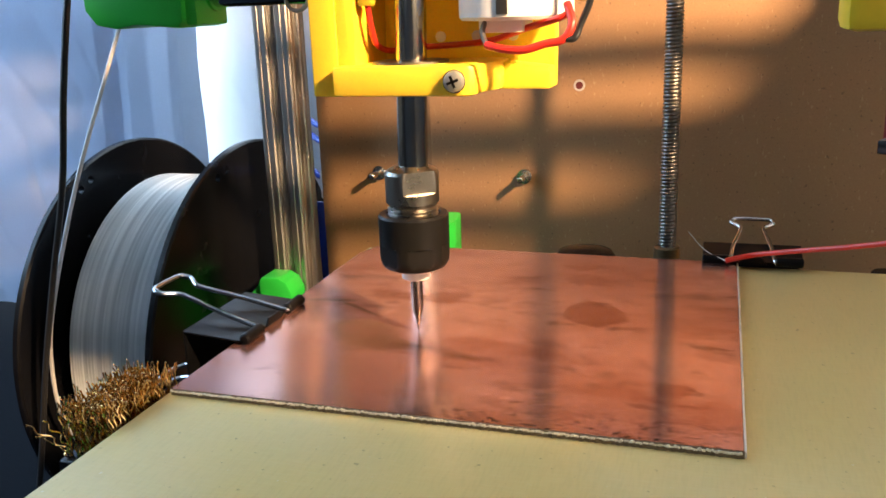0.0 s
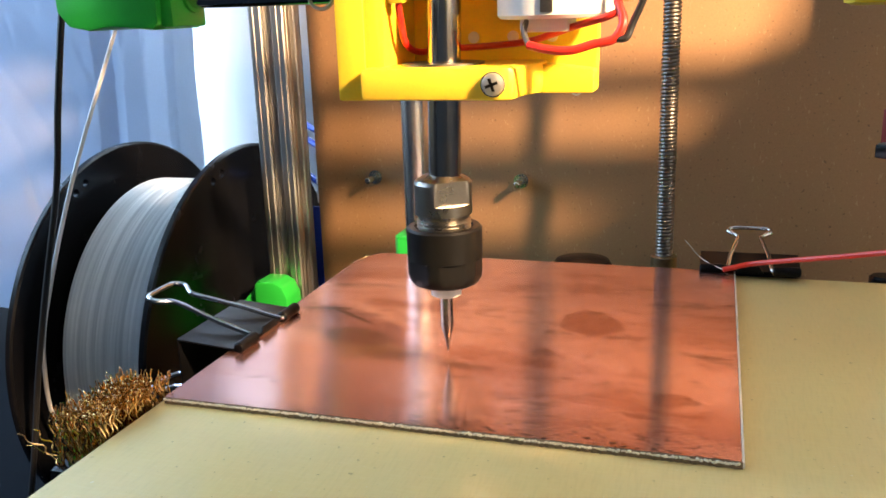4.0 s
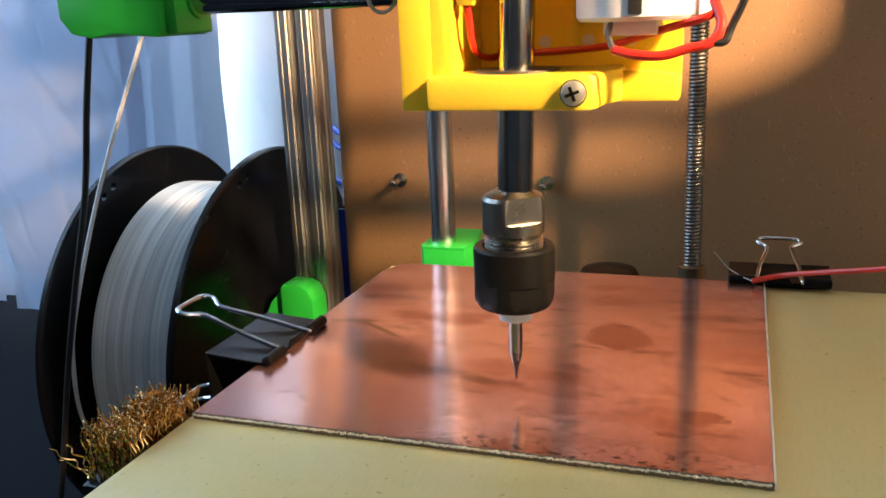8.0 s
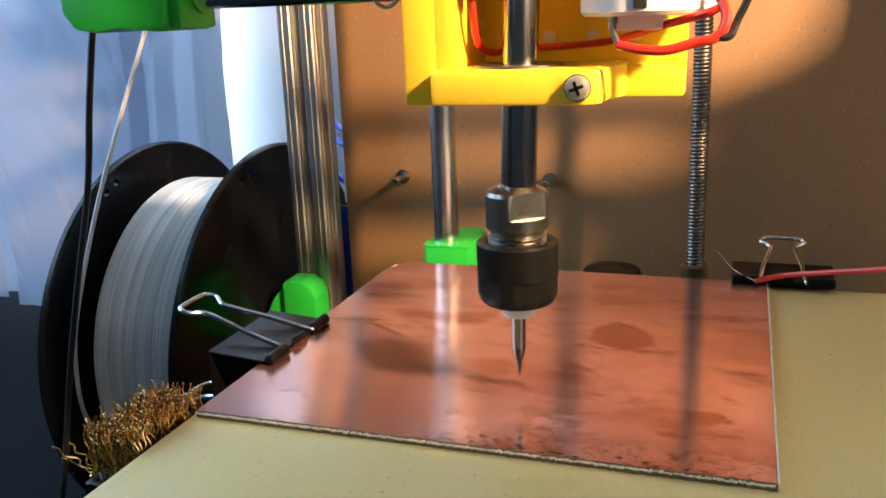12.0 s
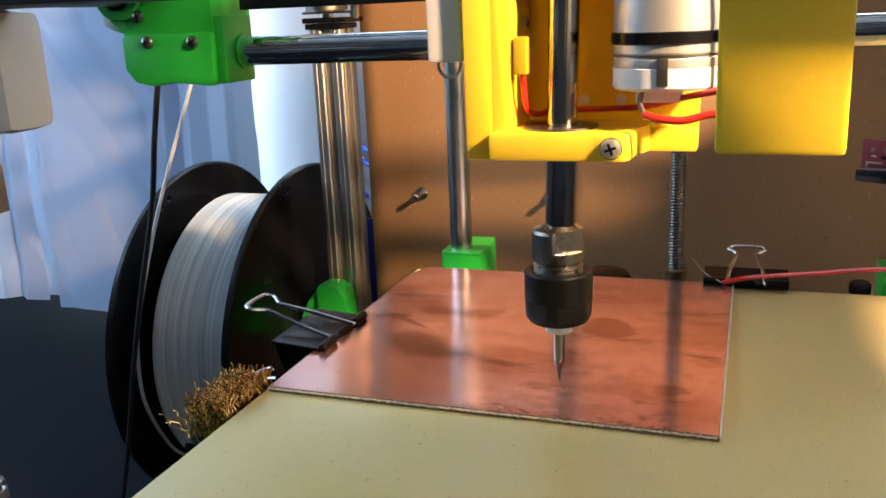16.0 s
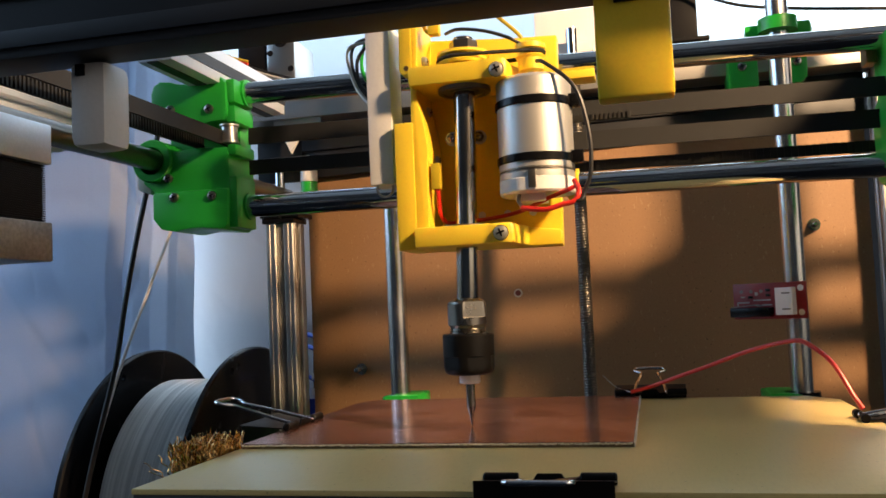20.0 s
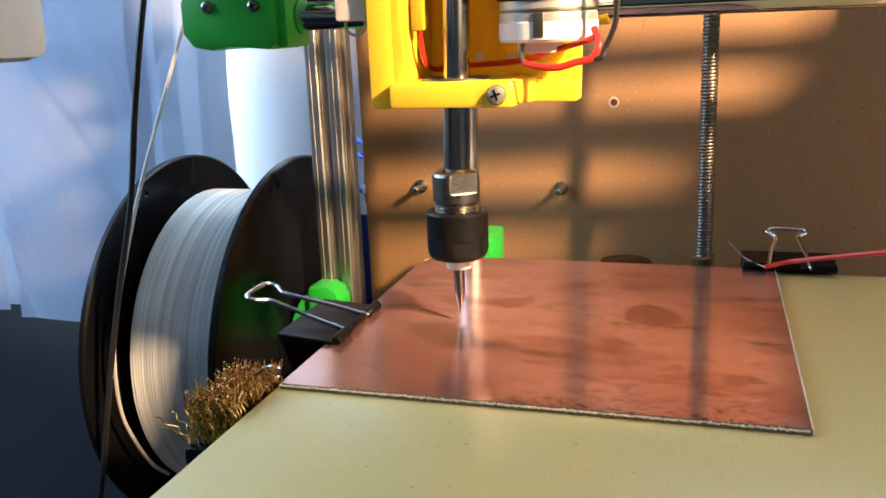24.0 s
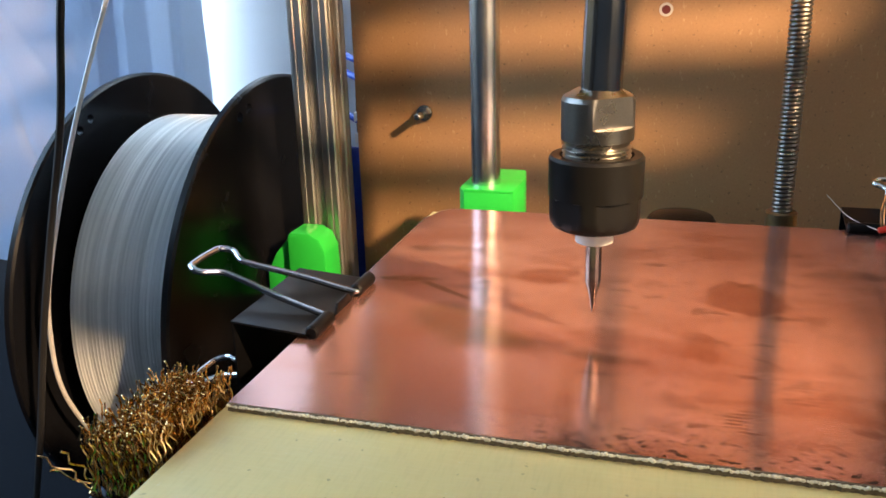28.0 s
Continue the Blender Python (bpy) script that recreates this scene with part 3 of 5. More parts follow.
post = thing("frame_post", (-78, 223.5, DESK_Z), "upright slotted aluminium profile of the machine frame", "frame post")
part("profile", slab(profile_outline(-78, 223.5, 18.5), DESK_Z, 106), ALU, post)
part("end_cap", block(-89, 213, 106, -67.5, 234, 109, 0.6), BLACK_PLASTIC, post, "black end cap")

rpost = thing("frame_post", (277, 226, DESK_Z), "upright slotted aluminium profile beside the back panel", "frame post")
part("profile", slab(profile_outline(277, 226, 18.5), DESK_Z, 169.6), ALU, rpost)
part("bolt_head", turned([(2.6, 0), (2.6, 1.4), (1.8, 2.0)], (275.5, 214.6, 58.5), "y", 18), WHITE_PLASTIC, rpost, "pale round bolt cap")

foot = thing("corner_bracket", (-82, 206, -66), "bright green printed corner bracket clasping the frame post", "bracket")
part("body", slab([(-87.5, -66), (-87.5, -36), (-86, -34), (-77, -34), (-72.5, -36.5), (-70, -42), (-69.2, -66)], 198, 213.5, "y", 1.2), GREEN, foot)
part("wing", slab([(-100.2, -66), (-99.5, -54), (-95, -45), (-88, -37), (-87.8, -66)], 201, 208, "y", 0.8), GREEN, foot)

for x, label in ((7.5, "polished steel guide rod standing before the back panel"), (215, "polished steel guide rod carrying the end switch")):
    g = thing("guide_rod", (x, 177, DESK_Z), label, "guide rod", "upright guide rods")
    part("shaft", rod((x, 177, DESK_Z), (x, 177, 200), 5.4, 32), ROD_STEEL, g)


def thread(x, y, z0, z1, r, depth, pitch, seg=16):
    """A screw thread as one helical band."""
    b = bmesh.new()
    turns = int((z1 - z0) / pitch)
    prof = ((0.0, r - depth), (0.22, r), (0.55, r), (0.78, r - depth))
    rings = []
    for k in range(turns * seg + 1):
        a = 2 * math.pi * k / seg
        rings.append([b.verts.new((x + q * math.cos(a), y + q * math.sin(a), z0 + pitch * (k / seg + u))) for u, q in prof])
    for a, c in zip(rings, rings[1:]):
        for k in range(3):
            b.faces.new((a[k], c[k], c[k + 1], a[k + 1]))
    for i in range(len(rings) - seg - 1):
        b.faces.new((rings[i][3], rings[i + 1][3], rings[i + 1 + seg][0], rings[i + seg][0]))
    bmesh.ops.recalc_face_normals(b, faces=b.faces)
    return b


ls = thing("lead_screw", (111, 177, -60), "steel lead screw with a coarse thread behind the bed", "lead screw")
part("thread", thread(111, 177, -60, 172, 3.5, 0.5, 1.4, 14), OILED_STEEL, ls, smooth=60)
part("plain_end", rod((111, 177, 170), (111, 177, 196), 2.8), STEEL, ls)


def panel_bolt(x, z, p=12.0):
    t = thing("panel_bolt", (x, 236, z), "zinc bolt with a washer sticking out of the hardboard", "bolt", "bolts in the back panel")
    part("washer", turned([(3.5, 0), (3.5, 1.0)], (x, 235, z), "y", 24), ZINC, t)
    part("nut", turned([(2.9, 0), (2.9, 2.6)], (x, 232.4, z), "y", 6), ZINC, t)
    part("shank", rod((x, 233, z), (x, 236 - p, z), 1.5, 14), ZINC, t)
    return t


panel_bolt(-34.5, 13)
panel_bolt(40.5, 13)
panel_bolt(235.7, 86.7, 8)
rim = part("hole_rim", turned([(2.7, 0), (2.7, 0.35)], (66.5, 235.75, 56), "y", 18), WHITE_TUBE, back, "pale chipped rim of a drilled hole")
part("hole_bore", turned([(1.7, 0), (1.7, 0.3)], (66.5, 235.55, 56), "y", 18), DARK_RED, rim, "dark red showing inside the hole")

# end switch board clipped to the right guide rod
es = thing("end_switch", (200, 165, 46), "small red circuit board with black switch on the guide rod", "end switch")
u = (Vector((215.6, 151, 0)) - Vector((184.7, 171.5, 0))).normalized()
ang = math.atan2(u.y, u.x)


def on_board(bm):
    bmesh.ops.transform(bm, matrix=Matrix.Translation((184.7, 171.5, 37)) @ Matrix.Rotation(ang, 4, "Z"), verts=bm.verts)
    return bm


part("board", on_board(block(0, 0, 0, 37, 1.6, 17.6, 0.2)), RED_BOARD, es)
part("switch", on_board(block(1, -6, 1.2, 21, -0.1, 5.8, 0.4)), BLACK_PLASTIC, es, "black microswitch")
part("lever", on_board(slab([(2, 6.0), (14, 6.9), (16.5, 6.2), (16.5, 6.6), (14, 7.3), (2, 6.4)], -6.6, -2.2, "y")), SCREW_STEEL, es, "bent metal lever")
for x0, x1, z0, z1 in ((2.0, 8.5, 7.9, 8.6), (2.0, 2.6, 6.4, 8.6), (10.5, 19.5, 9.0, 9.6), (4.0, 6.2, 10.6, 11.3), (11.5, 13.0, 11.6, 13.2), (15.0, 20.0, 6.6, 7.2)):
    part("printed_mark", on_board(block(x0, -0.12, z0, x1, -0.02, z1)), WHITE_TUBE, es, "white printed mark")
for x in (4.5, 9.6, 14.8):
    part("solder_joint", on_board(turned([(0, 0.7), (0.5, 0.6), (0.95, 0.0)], (x, -0.05, 13.6), "y", 12)), SCREW_STEEL, es)
for x, z in ((8.2, 10.2), (17.4, 11.0), (17.4, 13.4)):
    part("chip_part", on_board(block(x, -0.7, z, x + 2.2, -0.02, z + 1.2, 0.1)), BLACK_PLASTIC, es, "tiny black surface part")
plug = part("plug", on_board(block(24, -5, 2, 32.5, -0.1, 15, 0.5)), WHITE_PLASTIC, es, "white plug socket")
for q in (4.4, 12.0):
    part("pin_slot", on_board(block(27.5, -5.2, q, 31.5, -4.8, q + 0.7)), SCREW_STEEL, plug)
for q in range(5):
    part("solder_pin", on_board(block(22.6, -1.4, 3.4 + 2.3 * q, 23.6, -0.1, 4.4 + 2.3 * q)), TIN, es)
for q in (3.0, 14.6):
    part("hole", on_board(turned([(1.5, 0), (1.5, 0.4)], (34.6, -0.3, q), "y", 14)), CERAMIC, es)

# front beam over the camera's way, with its two hangers
fb = thing("front_beam", (110, -97, 116), "dark front cross beam of the machine frame", "beam")
# the beam's unseen upper part is made tall to shade the bed
part("profile", block(-120, -107, 116, 271.6, -93.5, 202, 1.0), FRAME_DARK, fb)
# the next two blocks are unseen additions that keep the lamp off
part("bed_shade_block", block(272, -106, 116, 420, -94.5, 224, 1.0), FRAME_DARK, fb)
part("gantry_shade_block", block(150, -106, 279, 323, -94.5, 345, 1.0), FRAME_DARK, fb)
part("strip", block(-120, -108, 118.5, 271, -106.8, 123, 0.3), FRAME_DARK, fb)
part("upper_strip", block(-120, -108, 131, 271, -106.8, 138, 0.3), FRAME_DARK, fb)
wh = thing("white_hanger", (11, -97, 95), "white printed block hanging from the front beam", "bracket")
part("body", block(5.2, -100, 94, 15.6, -88, 116, 2.8), WHITE_PLASTIC, wh)
part("slot", block(7.6, -100.6, 112, 10.2, -99.8, 115, 0.2), BLACK_PLASTIC, wh)
yh = thing("yellow_hanger", (144.5, -99, 92.5), "bright yellow printed plate hanging from the front beam", "bracket")
part("body", block(136.7, -104, 92.5, 152.6, -98, 116, 0.8), YELLOW, yh)
part("slot", block(141, -104.6, 113, 146, -103.8, 116), BLACK_PLASTIC, yh)

# drive motor at the front left corner
mo = thing("stepper_motor", (-53, -79, 69), "square stepper motor with black laminations and silver end plates", "motor")
part("lower_plate", block(-74, -100, 69, -31.7, -58, 81, 0.7), SCUFFED, mo, "scuffed bare aluminium end plate")
part("core", block(-73, -99, 81, -33.4, -59.5, 99, 2.0), MOTOR_BLACK, mo)
lam = part("lamination", block(-73.15, -99.15, 81.4, -33.25, -59.2, 81.75), MOTOR_BLACK, mo)
for k in range(1, 25):
    again(lam, mo, (0, 0, 0.7 * k))
part("upper_plate", block(-74, -100, 98.8, -31.7, -58, 111.2, 0.7), MOTOR_PLATE, mo, "pale brushed aluminium end plate")
sb = thing("side_beam", (-100, 0, 125), "slotted aluminium side beam of the frame", "beam")
part("profile", slab(profile_outline(-100, 135, 20), -104, 42, "y"), PALE_METAL, sb)
part("end_piece", block(-110, 42, 126, -90, 46, 144, 0.6), WHITE_PLASTIC, sb)
tb = thing("upper_side_beam", (-44, 140, 163), "slotted aluminium upper beam running to the back", "beam")
part("profile", block(-60, 34, 158, -44, 150, 174, 0.6), PALE_METAL, tb)
part("slot", block(-60.6, 34, 164.5, -59.9, 150, 167.5), FRAME_DARK, tb)
part("slot", block(-44.1, 34, 163.0, -43.6, 150, 168.2), FRAME_DARK, tb)
part("slot", block(-55.5, 34, 157.6, -50.5, 150, 158.1), FRAME_DARK, tb)
# added out of view: its outline cuts the lamp's light on the back panel
sr = thing("panel_shade_beam", (300, 80, 130), "unseen side beam added to cast the diagonal shadow on the back panel", "beam")
part("profile", block(286, -74, 139, 306, 117, 194, 1.0), ALU, sr)
part("front_shade_plate", block(289, -74, 104, 303, -26, 138.6, 1.0), ALU, sr)
part("upper_shade_post", block(289, 71, 194.4, 303, 117, 240, 1.0), ALU, sr)
part("side_shade_plate", block(289, 34, 103, 303, 117, 138.6, 1.0), ALU, sr)
rb = thing("rear_beam", (110, 225, 166), "slotted aluminium rear beam above the back panel", "beam")
# made deeper towards the front so that it shades the panel's top
part("profile", block(-120, 210, 170, 300, 236, 190, 0.6), ALU, rb)
yr = thing("side_rod", (-78, 80, 124), "polished steel guide rod along the side of the frame", "guide rod")
part("shaft", rod((-78, -80, 124), (-78, 230, 124), 5.0), SCREW_STEEL, yr)
for x, z0, z1, end, label in ((-45, 129.6, 136.2, 94, "black drive belt running to the pulley"), (-58, 129.0, 134.4, 84, "black toothed drive belt along the side of the frame")):
    yb = thing("side_belt", (x, 10, z0), label, "belt", "side belts")
    part("band", block(x - 0.7, -76, z0, x + 0.7, end, z1), RUBBER, yb)
    if x < -50:
        tooth = part("tooth", block(x + 0.7, -76, z0, x + 1.5, -75.0, z1), RUBBER, yb)
        for k in range(1, 79):
            again(tooth, yb, (0, 2.03 * k, 0))

# ---- fittings along the top at the back ----
rc = thing("rod_clamp", (215, 176, 152), "bright green printed clamp at the top of the guide rod", "clamp")
part("body", slab([(200, 184), (232, 184), (236, 200), (234, 224), (204, 224), (201, 200)], 181.5, 189, "z", 1.2), GREEN, rc)
part("collar", turned([(5.5, 182), (9.5, 182), (9.5, 188.6), (5.5, 188.6), (5.5, 182)], (215, 177, 0), "z", 32), GREEN, rc)
part("lower_body", slab([(191.4, 159), (206, 158.4), (207.2, 161), (207.2, 184), (192.4, 184)], 198, 224, "y", 1.2), GREEN, rc)
part("outer_wing", slab([(221.5, 159.6), (228, 159.6), (231.8, 163), (232.2, 183), (222, 183)], 198, 224, "y", 1.2), GREEN, rc)
for x, z in ((199, 171), (226.5, 171)):
    screw_head((x, 198, z), 2.6, (0, -1, 0), rc, ZINC)
rm = thing("rear_motor", (-76, 208, 190), "black and grey stepper motor on the frame behind", "motor")
part("core", block(-96, 201, 190.2, -76, 230, 218, 1.6), MOTOR_BLACK, rm)
face = part("face_plate", block(-76, 199, 191, -57.5, 231, 216.6, 1.8), TIN, rm)
for x, z in ((-73.4, 208.7), (-60.2, 198.1)):
    part("mount_hole", turned([(1.9, 0), (1.9, 0.5)], (x, 198.7, z), "y", 16), MOTOR_BLACK, face)
part("shaft_boss", turned([(5, 0), (5, 0.8)], (-66.5, 198.4, 217), "y", 24), MOTOR_BLACK, face)
for k, (mat, name) in enumerate(((TAPE, "yellow_lead"), (RED_WIRE, "red_lead"), (BLACK_WIRE, "black_lead"), (WHITE_TUBE, "white_lead"))):
    z = -1.6 * k
    part(name, wire([(-100, 198, 210 + z), (-97, 190, 207 + z), (-84, 190, 202.5 + z), (-71, 190, 197.5 + z), (-50, 191, 190.5 + z), (-40, 200, 189 + z)][: 3 if k < 2 else 6], 0.95), mat, rm)
r2 = thing("rear_motor", (172, 212, 190), "black stepper motor standing on the rear beam", "motor")
part("core", block(150, 204, 190, 178, 232, 216, 1.5), MOTOR_BLACK, r2)
part("foot", block(146, 203, 190, 184, 233, 192, 0.4), MOTOR_BLACK, r2)
pb = thing("pale_bracket", (110, 205, 176), "pale printed bracket holding the top of the lead screw", "bracket")
part("body", block(88, 204, 190.2, 134, 226, 216, 1.5), WHITE_PLASTIC, pb)
part("slot", block(106, 203.6, 196, 111, 204.4, 203, 0.2), BLACK_PLASTIC, pb)
part("arm", block(100, 182, 184, 122, 206, 190, 1.0), WHITE_PLASTIC, pb)
idl = thing("belt_idler", (-78, 223, 109), "dark metal belt idler with a green spacer on the frame post", "idler")
part("base", block(-90, 212, 109.2, -64, 235, 112, 0.6), BLACK_PLASTIC, idl)
part("wheel", turned([(13, 0), (14, 1), (11.5, 2), (11.5, 9), (14, 10), (13, 11)], (-80, 223, 114), "z", 32), SCREW_STEEL, idl)
part("spacer", turned([(5.2, 0), (5.2, 8)], (-59.7, 221, 123.2), "z", 20), GREEN, idl)
part("stud", turned([(5.0, 0), (5.4, 0.5), (5.4, 7.5), (5.0, 8)], (-59.7, 221, 131.3), "z", 20), WHITE_PLASTIC, idl)
part("plate", block(-100, 214, 144, -56, 234, 147, 0.6), TIN, idl)
part("stem", rod((-63, 221, 111), (-62, 221, 126), 2.5), STEEL, idl)
part("post", rod((-80, 223, 112), (-80, 223, 145), 3.0), STEEL, idl)
cd = thing("corner_plate", (-64, 214, 166), "grey metal corner plate with two screws", "plate")
part("plate", block(-79, 213, 166.5, -47.5, 215.6, 181, 0.5), TIN, cd)
part("gusset", slab([(-73.5, 166.4), (-73.5, 160.8), (-67.8, 148.7), (-61.3, 159.8), (-61.3, 166.4)], 213, 215.6, "y", 0.4), WHITE_PLASTIC, cd)
for x in (-70.5, -58.8):
    screw_head((x, 213, 176.5), 2.9, (0, -1, 0), cd, ZINC)
dl = thing("loose_lead", (170, 190, 205), "thin black lead running along the top at the back", "cable")
part("sheath", wire([(150, 205, 216), (176, 200, 214), (200, 190, 202), (230, 188, 196), (280, 188, 190)], 0.9), BLACK_WIRE, dl)
CLEAR = material("clear_plastic", (0.62, 0.60, 0.58), 0.12, vary=0.05, spec=0.6)
CLEAR.node_tree.nodes["Principled BSDF"].inputs["Transmission Weight"].default_value = 0.75
gc = thing("grey_cable", (-104, -10, DESK_Z), "dark grey cable with a clear plug rising from the desk", "cable")
part("sheath", wire([(-150, -22, 6), (-132, -20, -2), (-118, -19, -13), (-110, -18.6, -26), (-104, -18.6, -38), (-102, -18.8, -48), (-103, -16, -80), (-106, -12, -130), (-108, -10, DESK_Z + 1)], 2.0, 10), BLACK_WIRE, gc)
plug = part("plug", turned([(2.4, -50), (4.2, -49), (4.8, -46), (4.8, -41), (4.0, -38.4), (2.4, -37.4)], (-102.6, -18.8, 0), "z", 24), CLEAR, gc, "clear plastic plug")
part("tip", rod((-100.4, -20, -40), (-99.6, -20.6, -34.6), 0.8, 12), TIN, plug)
part("contact", turned([(2.6, -46), (2.9, -45.6), (2.9, -42.4), (2.6, -42)], (-102.6, -18.8, 0), "z", 20), TIN, plug)

# ---- the gantry, which slides to and fro ----
LEAN = 0.0645  # the cross rods run a little askew


def gy(x):
    return 78.6 + LEAN * (x + 40)


ga = thing("cross_gantry", (-55, 78, 92), "green printed rod carriage with two polished cross rods", "gantry")
GANTRY.append(ga)
body = slab([(-80, 98), (-80, 109.6), (-85.5, 113.5), (-86, 117.7), (-82, 122), (-76.4, 127.5), (-57, 129), (-42.3, 128.3), (-41, 124), (-41, 98)], 65.6, 92, "y", 1.6)
part("left_block", body, GREEN, ga, "green printed block")
part("lower_cover", slab([(-79.9, 96.4), (-75.8, 91.4), (-68, 90), (-60.5, 91.2), (-52, 90.6), (-44, 89.8), (-41.8, 92), (-41.2, 108.9), (-79.9, 108.9)], 64.0, 92, "y", 1.5), GREEN, ga, "green printed lower cover")
part("upper_block", slab([(-80, 156), (-78.5, 160), (-75, 161.8), (-70, 161.2), (-65, 159.6), (-58, 159.2), (-53, 160.4), (-48.5, 162), (-44, 161.4), (-41.4, 158), (-41, 143), (-43, 140.5), (-57, 139.4), (-74.6, 138.4), (-79.6, 141)], 64.6, 92, "y", 1.6), GREEN, ga, "green printed upper block")
part("back_web", block(-79, 80, 100, -42, 91.6, 156, 0.8), GREEN, ga)
for z0, z1 in ((90.5, 114.6), (124.2, 129.6), (139.6, 147.6), (149, 160)):
    part("end_rib", block(-42, 66.2, z0, -37.6, 86, z1, 1.2), GREEN, ga)
part("boss", turned([(6.6, 0), (9.6, 0), (10.2, 0.8), (10.2, 30), (6.6, 30), (6.6, 0)], (-79.5, 63, 124), "y", 36), GREEN, ga)
part("sleeve_holder", slab([(-92, 112), (-84, 109), (-84, 128), (-91, 127)], 70, 92, "y", 1.6), CERAMIC, ga, "pale bearing holder")
part("bearing", turned([(5.2, 0), (7.5, 0), (7.5, 22), (5.2, 22), (5.2, 0)], (-79, 94.2, 124), "y", 24), CERAMIC, ga, "pale bearing sleeve")
for x, z in ((-68.2, 106.0), (-49.0, 105.6), (-49.7, 146.2), (-69.6, 147.5), (-71.4, 115.2)):
    screw_head((x, 64.6 if z > 110 else 64.0, z), 2.3, (0, -1, 0), ga, STEEL_DULL)
part("pulley", turned([(4.6, 0), (4.6, 0.8), (3.8, 1.2), (3.8, 7.6), (4.6, 8.0), (4.6, 8.8)], (-42.0, 69, 130), "z", 24), TIN, ga, "small bright idler pulley")
for z, name in ((155.5, "upper_rod"), (101.3, "lower_rod")):
    part(name, rod((-46, gy(-46), z), (330, gy(330), z), 5.2, 32), CHROME, ga)
    part("rod_collar", turned([(6.4, 0), (6.4, 2.5)], (-39, gy(-39), z), "x", 24), GREEN, ga)


part("right_block", slab([(244, 96), (248, 92), (296, 92), (296, 160), (250, 160), (245, 156), (246, 132), (243, 124)], gy(262) - 12, gy(262) + 14, "y", 1.6), GREEN, ga, "green printed block at the far end of the rods")
part("right_bracket", block(240, gy(262) + 2, 146, 244.6, gy(262) + 12, 157, 0.6), BRASS_OLD, ga, "tarnished metal bracket")


def belt(parent, x0, x1, y0, y1, z0, z1, teeth=0):
    b = slab([(x0, y0 - 0.7), (x1, y1 - 0.7), (x1, y1 + 0.7), (x0, y0 + 0.7)], z0, z1)
    o = part("belt", b, RUBBER, parent)
    if teeth:
        step = (x1 - x0) / teeth
        tb = None
        for k in range(teeth):
            x, y = x0 + k * step, y0 + (y1 - y0) * k / teeth
            tb = block(x, y - 1.3, z0, x + step * 0.5, y - 0.6, z1, bm=tb)
        part("belt_teeth", tb, RUBBER, o)
    return o


belt(ga, -36, 60, 77, 82, 130.4, 138.2)
belt(ga, -36, 60, 77, 82, 116.0, 122.8)
belt(ga, 60, 330, 86, 100, 130.4, 138.6)
belt(ga, 60, 330, 90, 104, 117.6, 125.6)
belt(ga, 60, 330, 110, 124, 110.5, 115.5, 90)

# ---- the milling head ----
SX, SY = 76.8, 27.5
mh = thing("milling_head", (SX, SY, 72), "bright yellow printed spindle mount with a motor and a cutting bit", "milling head")
HEAD.append(mh)
part("back_plate", slab([(58, 72.5), (113.2, 72), (114.9, 156.4), (100, 157), (60, 160)], 44, 50, "y", 0.8), YELLOW, mh, "yellow back plate")
part("side_wall", slab([(57.5, 72.3), (65, 72.3), (65, 80), (65.6, 112), (64.4, 121), (62.2, 131), (62.6, 141), (63.2, 162), (60, 163), (59.4, 121)], 21, 45, "y", 0.8), YELLOW, mh, "yellow side wall")
part("upper_pad", slab([(55.6, 141.5), (58, 139), (60.8, 137.5), (61, 163), (56, 163)], 20.4, 44, "y", 0.8), YELLOW, mh)
part("pad_hole", turned([(1.0, 0), (1.0, 0.4)], (58.6, 20.2, 142.6), "y", 14), BRASS_OLD, mh)


def clamp(z0, z1, name):
    pts = [(60, 46), (60, 16.2), (88, 16.2), (90.6, 15.6), (96.0, 15.6), (98.2, 17), (98.6, 27), (101, 34), (101, 46)]
    o = part(name, slab(pts, z0, z1, "z", 1.6), YELLOW, mh, "yellow clamp arm")
    return o


clamp(72.4, 80.2, "lower_clamp")
clamp(134.2, 142.0, "upper_clamp")
part("gusset", slab([(96, 72.2), (113.5, 72.2), (113.5, 78), (96, 80)], 37, 45, "y", 0.8), YELLOW, mh)
for x, z, n in ((77.8, 78.5, "lower_bearing"), (79.6, 132.4, "upper_bearing")):
    bearing = part(n, turned([(4.3, 0.2), (5.6, 0), (5.8, 0.7), (8.4, 0.7), (8.6, 0), (9.9, 0), (10.2, 0.5), (10.2, 2.2), (4.3, 2.2)], (x, SY + 0.6, z), "z", 36), SCREW_STEEL, mh, "dark steel ball bearing")
part("spindle_shaft", rod((77.3, SY, 50), (80.2, SY, 154), 4.15, 36), SHAFT, mh, "polished steel shaft")
cb = turned([(6.0, 37.5), (6.4, 38)] + [q for k in range(4) for q in ((7.1, 38.4 + k * 0.9), (6.5, 38.85 + k * 0.9))] + [(6.7, 42.2), (6.9, 42.6), (7.4, 42.8), (7.4, 45.5), (7.4, 45.65), (7.4, 50.7), (6.9, 51.6), (4.4, 52.9)], (SX, SY, 0), "z", 72)


def flatten(bm, angles, keep, low, high):
    """Mills flats at the given angles."""
    for v in bm.verts:
        if low < v.co.z < high:
            for a in angles:
                n = Vector((math.cos(radians(a)), math.sin(radians(a)), 0))
                over = (v.co - Vector((SX, SY, 0))).dot(n) - keep
                if over > 0:
                    v.co -= n * over


